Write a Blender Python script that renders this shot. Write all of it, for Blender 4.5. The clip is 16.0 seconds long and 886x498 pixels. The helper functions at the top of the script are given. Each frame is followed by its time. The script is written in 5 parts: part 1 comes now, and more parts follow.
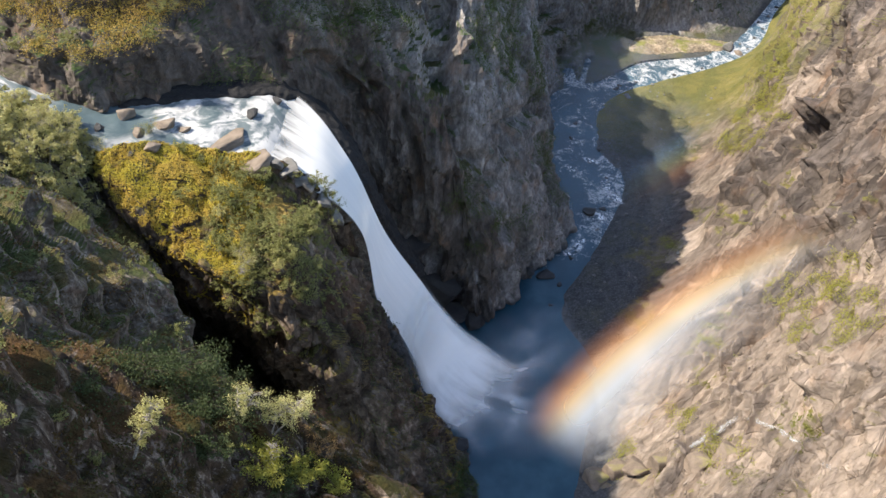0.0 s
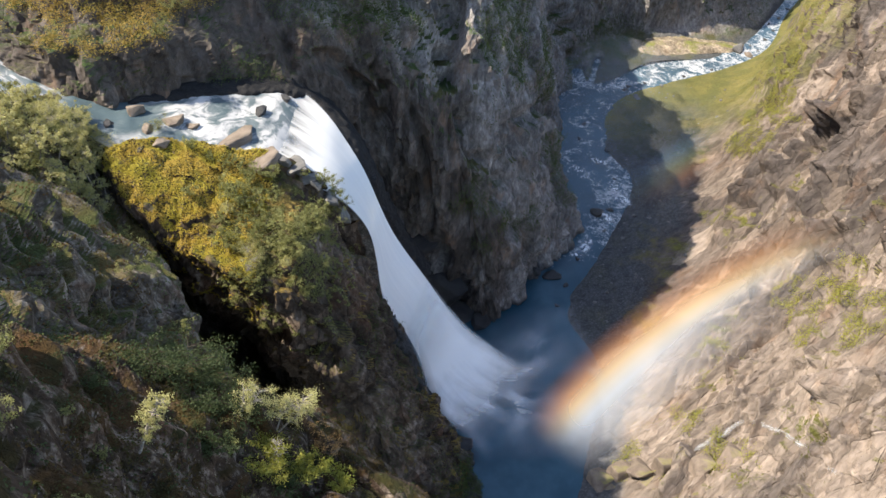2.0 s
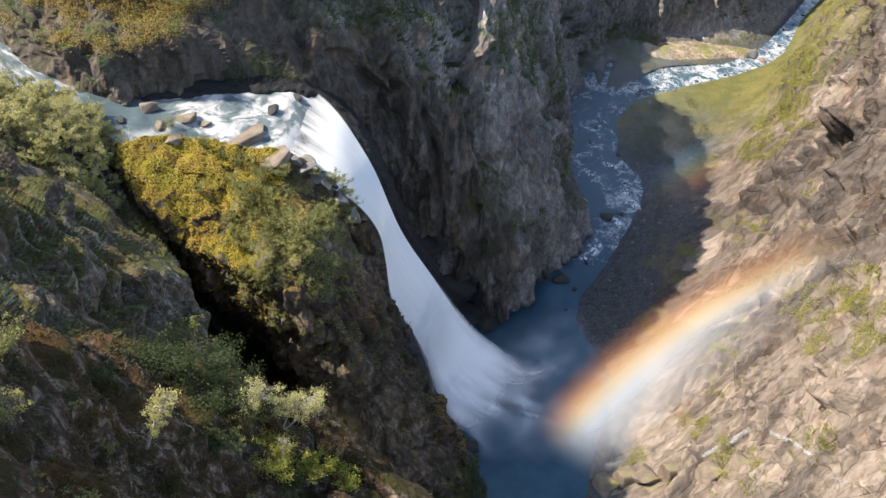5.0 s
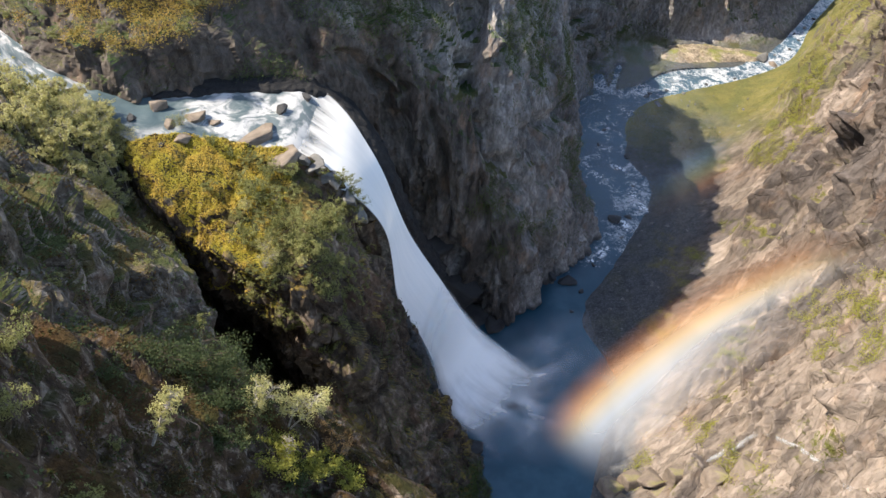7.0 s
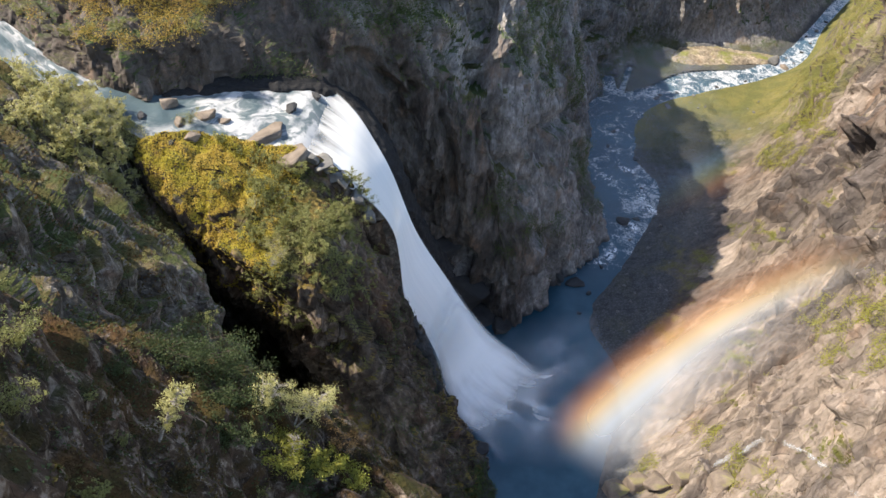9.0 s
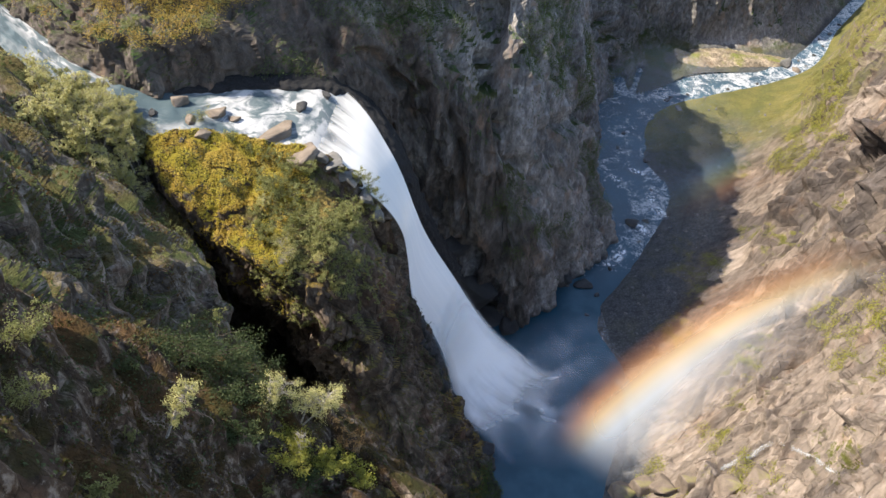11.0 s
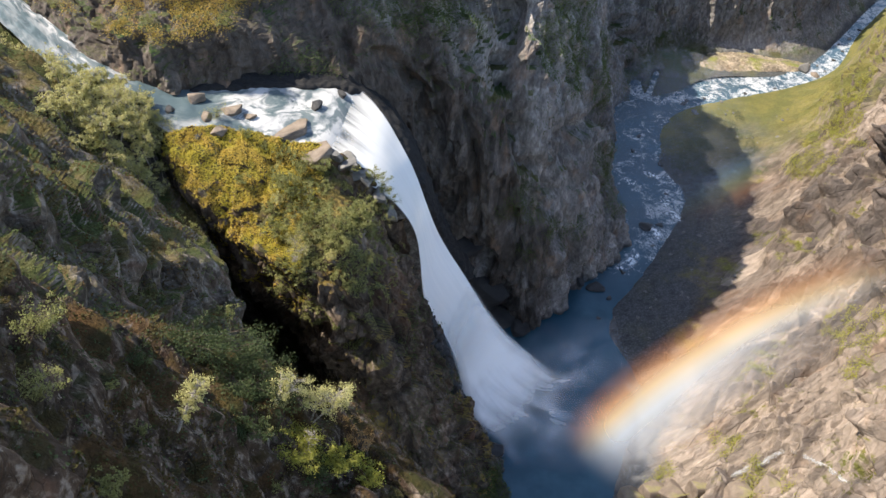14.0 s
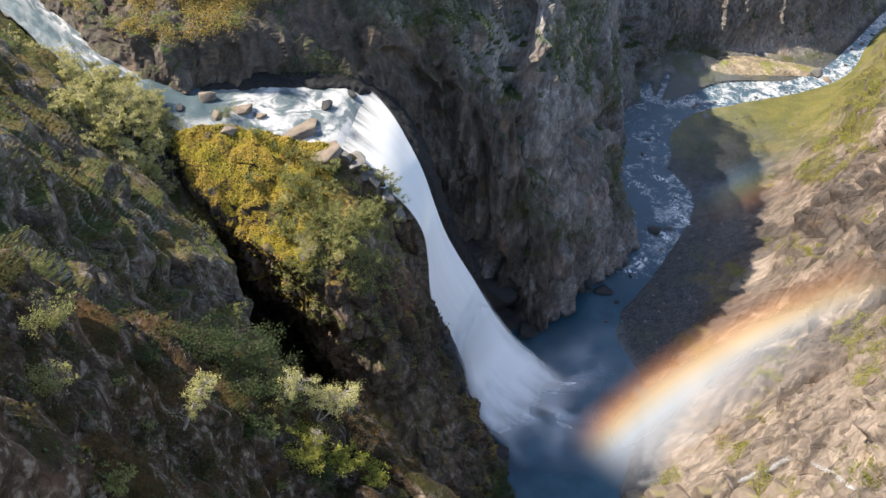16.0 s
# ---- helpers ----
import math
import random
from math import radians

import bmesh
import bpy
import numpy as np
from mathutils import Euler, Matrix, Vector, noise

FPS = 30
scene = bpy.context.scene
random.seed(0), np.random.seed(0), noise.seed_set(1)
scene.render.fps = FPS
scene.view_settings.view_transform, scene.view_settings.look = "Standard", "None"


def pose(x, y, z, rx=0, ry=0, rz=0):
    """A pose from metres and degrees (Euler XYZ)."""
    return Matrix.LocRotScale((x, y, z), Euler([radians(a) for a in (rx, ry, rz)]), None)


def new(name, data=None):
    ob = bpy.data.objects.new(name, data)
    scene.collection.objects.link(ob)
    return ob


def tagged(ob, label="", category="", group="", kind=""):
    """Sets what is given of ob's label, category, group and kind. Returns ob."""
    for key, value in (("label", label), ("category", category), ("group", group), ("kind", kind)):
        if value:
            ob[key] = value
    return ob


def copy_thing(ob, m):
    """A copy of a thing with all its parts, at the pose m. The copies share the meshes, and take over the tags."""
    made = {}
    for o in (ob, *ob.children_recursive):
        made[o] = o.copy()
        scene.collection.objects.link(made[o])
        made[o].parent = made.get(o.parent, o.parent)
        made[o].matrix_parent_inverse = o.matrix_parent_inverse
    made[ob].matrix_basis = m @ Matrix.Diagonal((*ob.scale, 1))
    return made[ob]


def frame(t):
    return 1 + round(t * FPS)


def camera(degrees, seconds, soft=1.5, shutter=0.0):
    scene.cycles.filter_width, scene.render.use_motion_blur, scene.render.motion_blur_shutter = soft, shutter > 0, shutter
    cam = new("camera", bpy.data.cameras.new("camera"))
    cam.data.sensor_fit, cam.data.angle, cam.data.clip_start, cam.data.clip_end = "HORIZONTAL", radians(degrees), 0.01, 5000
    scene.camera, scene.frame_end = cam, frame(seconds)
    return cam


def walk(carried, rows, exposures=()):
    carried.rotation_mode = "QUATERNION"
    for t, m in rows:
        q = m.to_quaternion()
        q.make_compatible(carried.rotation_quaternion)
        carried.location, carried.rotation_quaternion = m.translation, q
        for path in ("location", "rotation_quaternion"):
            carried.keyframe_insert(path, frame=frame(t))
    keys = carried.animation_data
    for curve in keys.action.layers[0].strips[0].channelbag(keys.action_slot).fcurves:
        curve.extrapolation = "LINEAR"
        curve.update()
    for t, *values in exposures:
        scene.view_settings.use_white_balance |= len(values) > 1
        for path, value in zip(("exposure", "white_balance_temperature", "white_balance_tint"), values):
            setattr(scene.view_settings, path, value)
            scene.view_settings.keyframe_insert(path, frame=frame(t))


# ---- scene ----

# camera: stands still above the gorge and pans slowly to the left
cam = camera(63.95, 16.0, soft=1.5)
EYE = (0.0, 0.0, 280.0)
walk(cam, [
    (0, pose(*EYE, 42.306, -1.893, -1.061)),
    (1, pose(*EYE, 42.230, -1.905, -0.630)),
    (2, pose(*EYE, 42.213, -1.938, -0.216)),
    (3, pose(*EYE, 42.228, -1.981, 0.190)),
    (4, pose(*EYE, 42.257, -2.021, 0.595)),
    (5, pose(*EYE, 42.286, -2.051, 1.004)),
    (6, pose(*EYE, 42.309, -2.069, 1.419)),
    (7, pose(*EYE, 42.320, -2.071, 1.844)),
    (8, pose(*EYE, 42.319, -2.059, 2.277)),
    (9, pose(*EYE, 42.308, -2.036, 2.721)),
    (10, pose(*EYE, 42.291, -2.004, 3.173)),
    (11, pose(*EYE, 42.273, -1.968, 3.632)),
    (12, pose(*EYE, 42.258, -1.934, 4.096)),
    (13, pose(*EYE, 42.253, -1.905, 4.565)),
    (14, pose(*EYE, 42.260, -1.885, 5.037)),
    (15, pose(*EYE, 42.282, -1.878, 5.510)),
    (16, pose(*EYE, 42.318, -1.884, 5.984)),
], exposures=[(0, 1.37, 6750, 10), (16, 1.37, 6750, 10)])

# daylight: a high sun from the left, clear sky
SUN_WAY = Vector((0.626, -0.086, -0.775))
sun_data = bpy.data.lights.new("sun", "SUN")
sun_data.energy, sun_data.angle, sun_data.color = 4.2, radians(0.55), (1.0, 0.93, 0.82)
sun = new("sun", sun_data)
sun.matrix_world = Matrix.Translation((-300, 40, 500)) @ SUN_WAY.to_track_quat("-Z", "Y").to_matrix().to_4x4()
world = bpy.data.worlds.new("sky")
scene.world = world
world.use_nodes = True
wn = world.node_tree
sky = wn.nodes.new("ShaderNodeTexSky")
sky.sky_type, sky.sun_disc = "NISHITA", False
sky.sun_elevation, sky.sun_rotation = radians(50.8), radians(-82.0)
wn.nodes["Background"].inputs["Strength"].default_value = 0.15
wn.links.new(sky.outputs["Color"], wn.nodes["Background"].inputs["Color"])

# ---------- node helpers ----------
def material(name, rough=0.9, spec=0.25):
    m = bpy.data.materials.new(name)
    m.use_nodes = True
    b = m.node_tree.nodes["Principled BSDF"]
    b.inputs["Roughness"].default_value = rough
    b.inputs["Specular IOR Level"].default_value = spec
    return m, m.node_tree, b


def node(nt, kind, **settings):
    n = nt.nodes.new(kind)
    for k, v in settings.items():
        if k in n.inputs:
            n.inputs[k].default_value = v
    return n


def position(nt, scale=(1, 1, 1), turn=(0, 0, 0)):
    """Object coordinates, turned and then scaled."""
    tc = nt.nodes.new("ShaderNodeTexCoord")
    out = tc.outputs["Object"]
    for key, value in (("Rotation", [radians(a) for a in turn]), ("Scale", scale)):
        mp = nt.nodes.new("ShaderNodeMapping")
        mp.inputs[key].default_value = value
        nt.links.new(out, mp.inputs["Vector"])
        out = mp.outputs["Vector"]
    return out


def bedding(way, out):
    """The turn that lays x along the beds of a rock and z out of its face."""
    e1 = Vector(way).normalized()
    e2 = Vector(out).cross(e1).normalized()
    return [math.degrees(a) for a in Matrix((e1, e2, e1.cross(e2))).to_euler()]


def noise_tex(nt, vec, scale, detail=5, rough=0.6, distortion=0.0):
    n = node(nt, "ShaderNodeTexNoise", Scale=scale, Detail=detail, Roughness=rough, Distortion=distortion)
    nt.links.new(vec, n.inputs["Vector"])
    return n.outputs["Fac"]


def ramp(nt, fac, *stops):
    r = nt.nodes.new("ShaderNodeValToRGB")
    e = r.color_ramp.elements
    while len(e) < len(stops):
        e.new(0.5)
    for el, (p, c) in zip(e, stops):
        el.position = p
        el.color = (*c, 1) if not isinstance(c, (int, float)) else (c, c, c, 1)
    nt.links.new(fac, r.inputs["Fac"])
    return r.outputs["Color"]


def mix(nt, fac, a, b, how="MIX"):
    m = nt.nodes.new("ShaderNodeMix")
    m.data_type, m.blend_type = "RGBA", how
    for sock, val in ((m.inputs[0], fac), (m.inputs[6], a), (m.inputs[7], b)):
        if isinstance(val, bpy.types.NodeSocket):
            nt.links.new(val, sock)
        elif isinstance(val, (int, float)):
            sock.default_value = val
        else:
            sock.default_value = (*val, 1)
    return m.outputs[2]


def calc(nt, op, a, b=0.0, c=0.0):
    m = nt.nodes.new("ShaderNodeMath")
    m.operation = op
    m.use_clamp = False
    for sock, val in zip(m.inputs, (a, b, c)):
        if isinstance(val, bpy.types.NodeSocket):
            nt.links.new(val, sock)
        else:
            sock.default_value = val
    return m.outputs[0]


def smooth(nt, fac, lo, hi):
    m = nt.nodes.new("ShaderNodeMapRange")
    m.interpolation_type = "SMOOTHSTEP"
    m.inputs["From Min"].default_value, m.inputs["From Max"].default_value = lo, hi
    nt.links.new(fac, m.inputs["Value"])
    return m.outputs["Result"]


def bump(nt, b, height, strength=0.5, distance=0.3):
    n = node(nt, "ShaderNodeBump", Strength=strength, Distance=distance)
    nt.links.new(height, n.inputs["Height"])
    nt.links.new(n.outputs["Normal"], b.inputs["Normal"])


def rock(name, dark, mid, light, moss_a, moss_b, moss_low, moss_high, grain=1.0, turn=(0, 0, 0), stretch=(1, 1, 1), rust=(0.2, 0.1, 0.05), rust_amount=0.35, patch=0.045, gravel=None, meadow=None, cracked=0.17, slabs=(), wash_or_shade=None, cells=1.0, lichens=0.35):
    """Weathered rock with grain, fractures, rusty stains, and moss and grass where it lies flat."""
    m, nt, b = material(name, 0.92, 0.2)
    p = position(nt, stretch, turn)
    q = position(nt)
    big = noise_tex(nt, p, 0.06 * grain, 4, 0.6)
    fine = noise_tex(nt, p, 0.7 * grain, 7, 0.64, 0.4)
    col = ramp(nt, fine, (0.25, dark), (0.5, mid), (0.78, light))
    tone = ramp(nt, big, (0.3, 0.55), (0.7, 1.25))
    col = mix(nt, 1.0, col, tone, "MULTIPLY")
    if slabs:
        bend = node(nt, "ShaderNodeTexNoise", Scale=0.09, Detail=4.0)
        nt.links.new(p, bend.inputs["Vector"])
        bv = nt.nodes.new("ShaderNodeVectorMath")
        bv.operation = "MULTIPLY_ADD"
        nt.links.new(bend.outputs["Color"], bv.inputs[0])
        bv.inputs[1].default_value = (3.0, 3.0, 3.0)
        nt.links.new(p, bv.inputs[2])
        plate = node(nt, "ShaderNodeTexVoronoi", Scale=0.085)
        nt.links.new(bv.outputs[0], plate.inputs["Vector"])
        pick = nt.nodes.new("ShaderNodeSeparateXYZ")
        nt.links.new(plate.outputs["Color"], pick.inputs[0])
        kind = calc(nt, "MULTIPLY_ADD", pick.outputs["Z"], 0.6, calc(nt, "MULTIPLY", noise_tex(nt, p, 0.03, 5, 0.65), 0.4))
        plates = ramp(nt, kind, *((0.22 + 0.56 * k / (len(slabs) - 1), c) for k, c in enumerate(slabs)))
        col = mix(nt, 0.6, col, mix(nt, 1.0, plates, ramp(nt, fine, (0.3, 0.75), (0.7, 1.25)), "MULTIPLY"))
    # Colour shift by y: spray-washed rock on the slope, painted shade on the cliff.
    if wash_or_shade:
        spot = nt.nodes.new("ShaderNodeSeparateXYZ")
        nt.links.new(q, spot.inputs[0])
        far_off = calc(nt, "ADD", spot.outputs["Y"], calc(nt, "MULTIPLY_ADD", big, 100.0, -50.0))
        col = mix(nt, calc(nt, "MULTIPLY", smooth(nt, far_off, wash_or_shade[0], wash_or_shade[1]), 0.8), col, mix(nt, 1.0, wash_or_shade[2], ramp(nt, fine, (0.3, 0.7), (0.7, 1.3)), "MULTIPLY"))
    stain = smooth(nt, noise_tex(nt, p, 0.13 * grain, 5, 0.65), 0.52, 0.72)
    col = mix(nt, calc(nt, "MULTIPLY", stain, rust_amount), col, rust)
    warp = node(nt, "ShaderNodeTexNoise", Scale=0.35 * grain, Detail=3.0)
    nt.links.new(p, warp.inputs["Vector"])
    wv = nt.nodes.new("ShaderNodeVectorMath")
    wv.operation = "MULTIPLY_ADD"
    nt.links.new(warp.outputs["Color"], wv.inputs[0])
    wv.inputs[1].default_value = (0.5, 0.5, 0.5)
    nt.links.new(p, wv.inputs[2])
    lumps = []
    joints = []
    for size in (0.16 * grain, 0.55 * grain):
        cell = node(nt, "ShaderNodeTexVoronoi", Scale=size, Randomness=1.0)
        nt.links.new(wv.outputs[0], cell.inputs["Vector"])
        shade = nt.nodes.new("ShaderNodeSeparateXYZ")
        nt.links.new(cell.outputs["Color"], shade.inputs[0])
        lumps.append(shade.outputs["X"])
        col = mix(nt, 1.0, col, ramp(nt, shade.outputs["Y"], (0.0, 1 - 0.28 * cells), (1.0, 1 + 0.25 * cells)), "MULTIPLY")
        vor = node(nt, "ShaderNodeTexVoronoi", Scale=size, Randomness=1.0)
        vor.feature = "DISTANCE_TO_EDGE"
        nt.links.new(wv.outputs[0], vor.inputs["Vector"])
        joints.append(smooth(nt, vor.outputs["Distance"], 0.0, 0.03))
    crack = calc(nt, "MULTIPLY", joints[0], calc(nt, "MULTIPLY_ADD", joints[1], 0.5, 0.5))
    lichen = smooth(nt, noise_tex(nt, q, 1.7 * grain, 6, 0.7), 0.66 - 0.12 * lichens, 0.74 - 0.06 * lichens)
    col = mix(nt, calc(nt, "MULTIPLY", lichen, lichens), col, light)
    col = mix(nt, calc(nt, "MULTIPLY_ADD", crack, -cracked, cracked), col, dark)
    geo = nt.nodes.new("ShaderNodeNewGeometry")
    sep = nt.nodes.new("ShaderNodeSeparateXYZ")
    nt.links.new(geo.outputs["Normal"], sep.inputs[0])
    ragged = noise_tex(nt, q, patch, 7, 0.68)
    flat = calc(nt, "ADD", sep.outputs["Z"], calc(nt, "MULTIPLY_ADD", ragged, 1.6, -0.8))
    cover = smooth(nt, flat, moss_low, moss_high)
    place = nt.nodes.new("ShaderNodeSeparateXYZ")
    nt.links.new(q, place.inputs[0])
    if gravel:
        low = calc(nt, "SUBTRACT", 1.0, smooth(nt, calc(nt, "ADD", place.outputs["Z"], calc(nt, "MULTIPLY_ADD", ragged, 14.0, -7.0)), *gravel))
        stones = node(nt, "ShaderNodeTexVoronoi", Scale=0.9)
        nt.links.new(q, stones.inputs["Vector"])
        pebble = ramp(nt, stones.outputs["Distance"], (0.1, (0.11, 0.112, 0.115)), (0.6, (0.03, 0.031, 0.034)))
        pebble = mix(nt, 0.55, pebble, ramp(nt, fine, (0.3, (0.035, 0.036, 0.038)), (0.7, (0.12, 0.118, 0.115))))
        col = mix(nt, low, col, pebble)
        cover = calc(nt, "MULTIPLY", cover, calc(nt, "MULTIPLY_ADD", low, -0.9, 1.0))
    if meadow:
        grass = calc(nt, "MULTIPLY", smooth(nt, calc(nt, "ADD", place.outputs[meadow[0]], calc(nt, "MULTIPLY_ADD", ragged, meadow[3], -meadow[3] / 2)), *meadow[1:3]), smooth(nt, sep.outputs["Z"], *meadow[4:6]))
        cover = calc(nt, "MAXIMUM", cover, calc(nt, "MULTIPLY", grass, 0.85))
    tuft = noise_tex(nt, q, 1.1, 6, 0.7)
    hue = noise_tex(nt, q, 0.09, 4, 0.6)
    moss = mix(nt, smooth(nt, hue, 0.4, 0.62), moss_a, moss_b)
    moss = mix(nt, 1.0, moss, ramp(nt, tuft, (0.25, 0.45), (0.75, 1.4)), "MULTIPLY")
    col = mix(nt, cover, col, moss)
    nt.links.new(col, b.inputs["Base Color"])
    h = calc(nt, "ADD", calc(nt, "MULTIPLY", fine, 0.8), calc(nt, "MULTIPLY", crack, 1.2 * cracked))
    h = calc(nt, "ADD", h, calc(nt, "MULTIPLY_ADD", lumps[0], 0.6 * cells, calc(nt, "MULTIPLY", lumps[1], 0.3 * cells)))
    h = calc(nt, "ADD", h, calc(nt, "MULTIPLY", calc(nt, "MULTIPLY", tuft, cover), 1.2))
    bump(nt, b, h, 0.9, 0.8 / grain)
    return m


SLOPE_BEDS = bedding((0.68, 0.53, 0.53), (-0.77, 0.3, 0.56))
HEATH_BEDS = bedding((0.85, -0.4, -0.32), (0.5, 0.4, 0.77))
# Brown rock by the fall, darkened further to paint in its shade.
MAT_FAR = rock("shaded_cliff_rock", (0.095, 0.087, 0.082), (0.21, 0.192, 0.178), (0.37, 0.345, 0.32), (0.045, 0.07, 0.02), (0.085, 0.082, 0.03), 0.72, 1.05, 0.9, (0, 0, 0), (1, 1, 0.5), rust=(0.27, 0.17, 0.11), rust_amount=0.5, wash_or_shade=(234.0, 206.0, (0.06, 0.046, 0.036)), gravel=(0.0, 3.5), patch=0.028, cracked=0.12, cells=0.7)
MAT_BUTT = rock("mossy_buttress_rock", (0.02, 0.015, 0.012), (0.1, 0.074, 0.055), (0.3, 0.245, 0.2), (0.07, 0.075, 0.02), (0.26, 0.18, 0.05), 0.66, 1.0, 0.55, (0, 0, 20), (1, 1, 0.55), rust=(0.17, 0.085, 0.05), rust_amount=0.55, gravel=(4.0, 10.0), meadow=("Z", 122.0, 138.0, 50.0, 0.45, 0.8), cracked=0.2)
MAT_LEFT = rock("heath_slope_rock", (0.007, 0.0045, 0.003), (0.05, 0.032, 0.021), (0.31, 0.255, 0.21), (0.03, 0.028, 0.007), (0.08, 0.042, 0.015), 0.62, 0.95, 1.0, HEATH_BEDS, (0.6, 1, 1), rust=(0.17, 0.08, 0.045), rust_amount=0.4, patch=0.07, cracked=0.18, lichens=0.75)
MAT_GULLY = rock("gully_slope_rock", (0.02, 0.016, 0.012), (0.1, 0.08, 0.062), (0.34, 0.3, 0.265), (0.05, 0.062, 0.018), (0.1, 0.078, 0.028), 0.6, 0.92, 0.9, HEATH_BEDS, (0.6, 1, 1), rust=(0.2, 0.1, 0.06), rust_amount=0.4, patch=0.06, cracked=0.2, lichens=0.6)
MAT_RIGHT = rock("sunlit_slope_rock", (0.042, 0.032, 0.025), (0.1, 0.08, 0.065), (0.2, 0.166, 0.138), (0.12, 0.12, 0.03), (0.17, 0.15, 0.04), 0.98, 1.2, 0.6, SLOPE_BEDS, (0.4, 1.0, 1.0), (0.17, 0.095, 0.052), 0.4, 0.03, gravel=(3.0, 7.0), meadow=("Y", 330.0, 400.0, 120.0, 0.35, 0.7), cracked=0.14, slabs=((0.05, 0.043, 0.041), (0.09, 0.073, 0.064), (0.135, 0.103, 0.08), (0.25, 0.2, 0.16)), wash_or_shade=(215.0, 120.0, (0.22, 0.176, 0.141)), cells=0.8)
# ---------- relief ----------
LATTICE = np.random.default_rng(7).random((64, 64, 64)).astype(np.float32)
JITTER = np.random.default_rng(8).random((32, 32, 32, 4)).astype(np.float32)


def value_noise(p):
    i = np.floor(p).astype(int)
    f = (p - i).astype(np.float32)
    u = f * f * (3 - 2 * f)
    out = np.zeros(len(p), np.float32)
    for a in (0, 1):
        for b in (0, 1):
            for c in (0, 1):
                w = (u[:, 0] if a else 1 - u[:, 0]) * (u[:, 1] if b else 1 - u[:, 1]) * (u[:, 2] if c else 1 - u[:, 2])
                out += w * LATTICE[(i[:, 0] + a) & 63, (i[:, 1] + b) & 63, (i[:, 2] + c) & 63]
    return out - 0.5


def fbm(p, octaves=5, gain=0.5, ridged=False):
    out, amp = np.zeros(len(p), np.float32), 1.0
    for k in range(octaves):
        n = value_noise(p * 2.03 ** k + 17.3 * k)
        out += amp * ((0.14 - np.abs(n)) * 2 if ridged else n)
        amp *= gain
    return out


def blocks(p):
    """Broken rock: every cell stands out by its own amount, with a tilt of its own, and cracks run between."""
    i = np.floor(p).astype(int)
    best, second = np.full(len(p), 9.0), np.full(len(p), 9.0)
    one, two = np.zeros(len(p)), np.zeros(len(p))
    for a in (-1, 0, 1):
        for b in (-1, 0, 1):
            for c in (-1, 0, 1):
                k = i + (a, b, c)
                j = JITTER[k[:, 0] & 31, k[:, 1] & 31, k[:, 2] & 31]
                v = p - (k + j[:, :3])
                d = np.sqrt((v * v).sum(1))
                tilt = (j[:, 3] - 0.5) + (v * (j[:, [1, 2, 0]] - 0.5)).sum(1) * 1.3
                near, next_near = d < best, (d >= best) & (d < second)
                two = np.where(near, one, np.where(next_near, tilt, two))
                second = np.where(near, best, np.where(next_near, d, second))
                one = np.where(near, tilt, one)
                best = np.where(near, d, best)
    w = np.clip((second - best) / 0.13, 0, 1)
    w = 0.5 + 0.5 * w * w * (3 - 2 * w)
    return one * w + two * (1 - w) - 0.22 * np.clip(1 - (second - best) / 0.14, 0, 1)


def seams(p, width):
    """1 in the cracks between cells, 0 away from them."""
    i = np.floor(p).astype(int)
    best, second = np.full(len(p), 9.0), np.full(len(p), 9.0)
    for a in (-1, 0, 1):
        for b in (-1, 0, 1):
            for c in (-1, 0, 1):
                k = i + (a, b, c)
                d = np.linalg.norm(p - (k + JITTER[k[:, 0] & 31, k[:, 1] & 31, k[:, 2] & 31, :3]), axis=1)
                second = np.where(d < best, best, np.minimum(second, d))
                best = np.minimum(best, d)
    return np.clip(1 - (second - best) / width, 0, 1)


def rib(ribs, *points):
    ribs.append([Vector(p) for p in points])


def spline(points, u):
    """Catmull-Rom through rows of points (n, ...) at parameters u."""
    n = len(points)
    i = np.clip(np.floor(u).astype(int), 0, n - 2)
    f = (u - i).reshape((-1,) + (1,) * (points.ndim - 1))
    p0, p1, p2, p3 = (points[np.clip(i + k, 0, n - 1)] for k in (-1, 0, 1, 2))
    return 0.5 * (2 * p1 + (p2 - p0) * f + (2 * p0 - 5 * p1 + 4 * p2 - p3) * f ** 2 + (3 * p1 - 3 * p2 + p3 - p0) * f ** 3)


def steps(control, axis, spacing, most):
    """Parameters along an axis of the control net, about one for each stretch of spacing metres."""
    d = np.linalg.norm(np.diff(control, axis=axis), axis=2).mean(axis=1 - axis)
    u = [np.linspace(k, k + 1, max(2, min(most, int(d[k] / spacing))), endpoint=False) for k in range(len(d))]
    return np.concatenate(u + [np.array([len(d)])])


def surface(ribs, spacing, most=160):
    """A smooth net through the ribs: an array (rib direction, rib, 3)."""
    c = np.array([[tuple(p) for p in r] for r in ribs])
    u, v = steps(c, 0, spacing, most), steps(c, 1, spacing, most)
    g = spline(c, u)
    return np.swapaxes(spline(np.swapaxes(g, 0, 1), v), 0, 1)


def normals(g):
    n = np.cross(np.gradient(g, axis=0), np.gradient(g, axis=1))
    return n / (np.linalg.norm(n, axis=2, keepdims=True) + 1e-9)


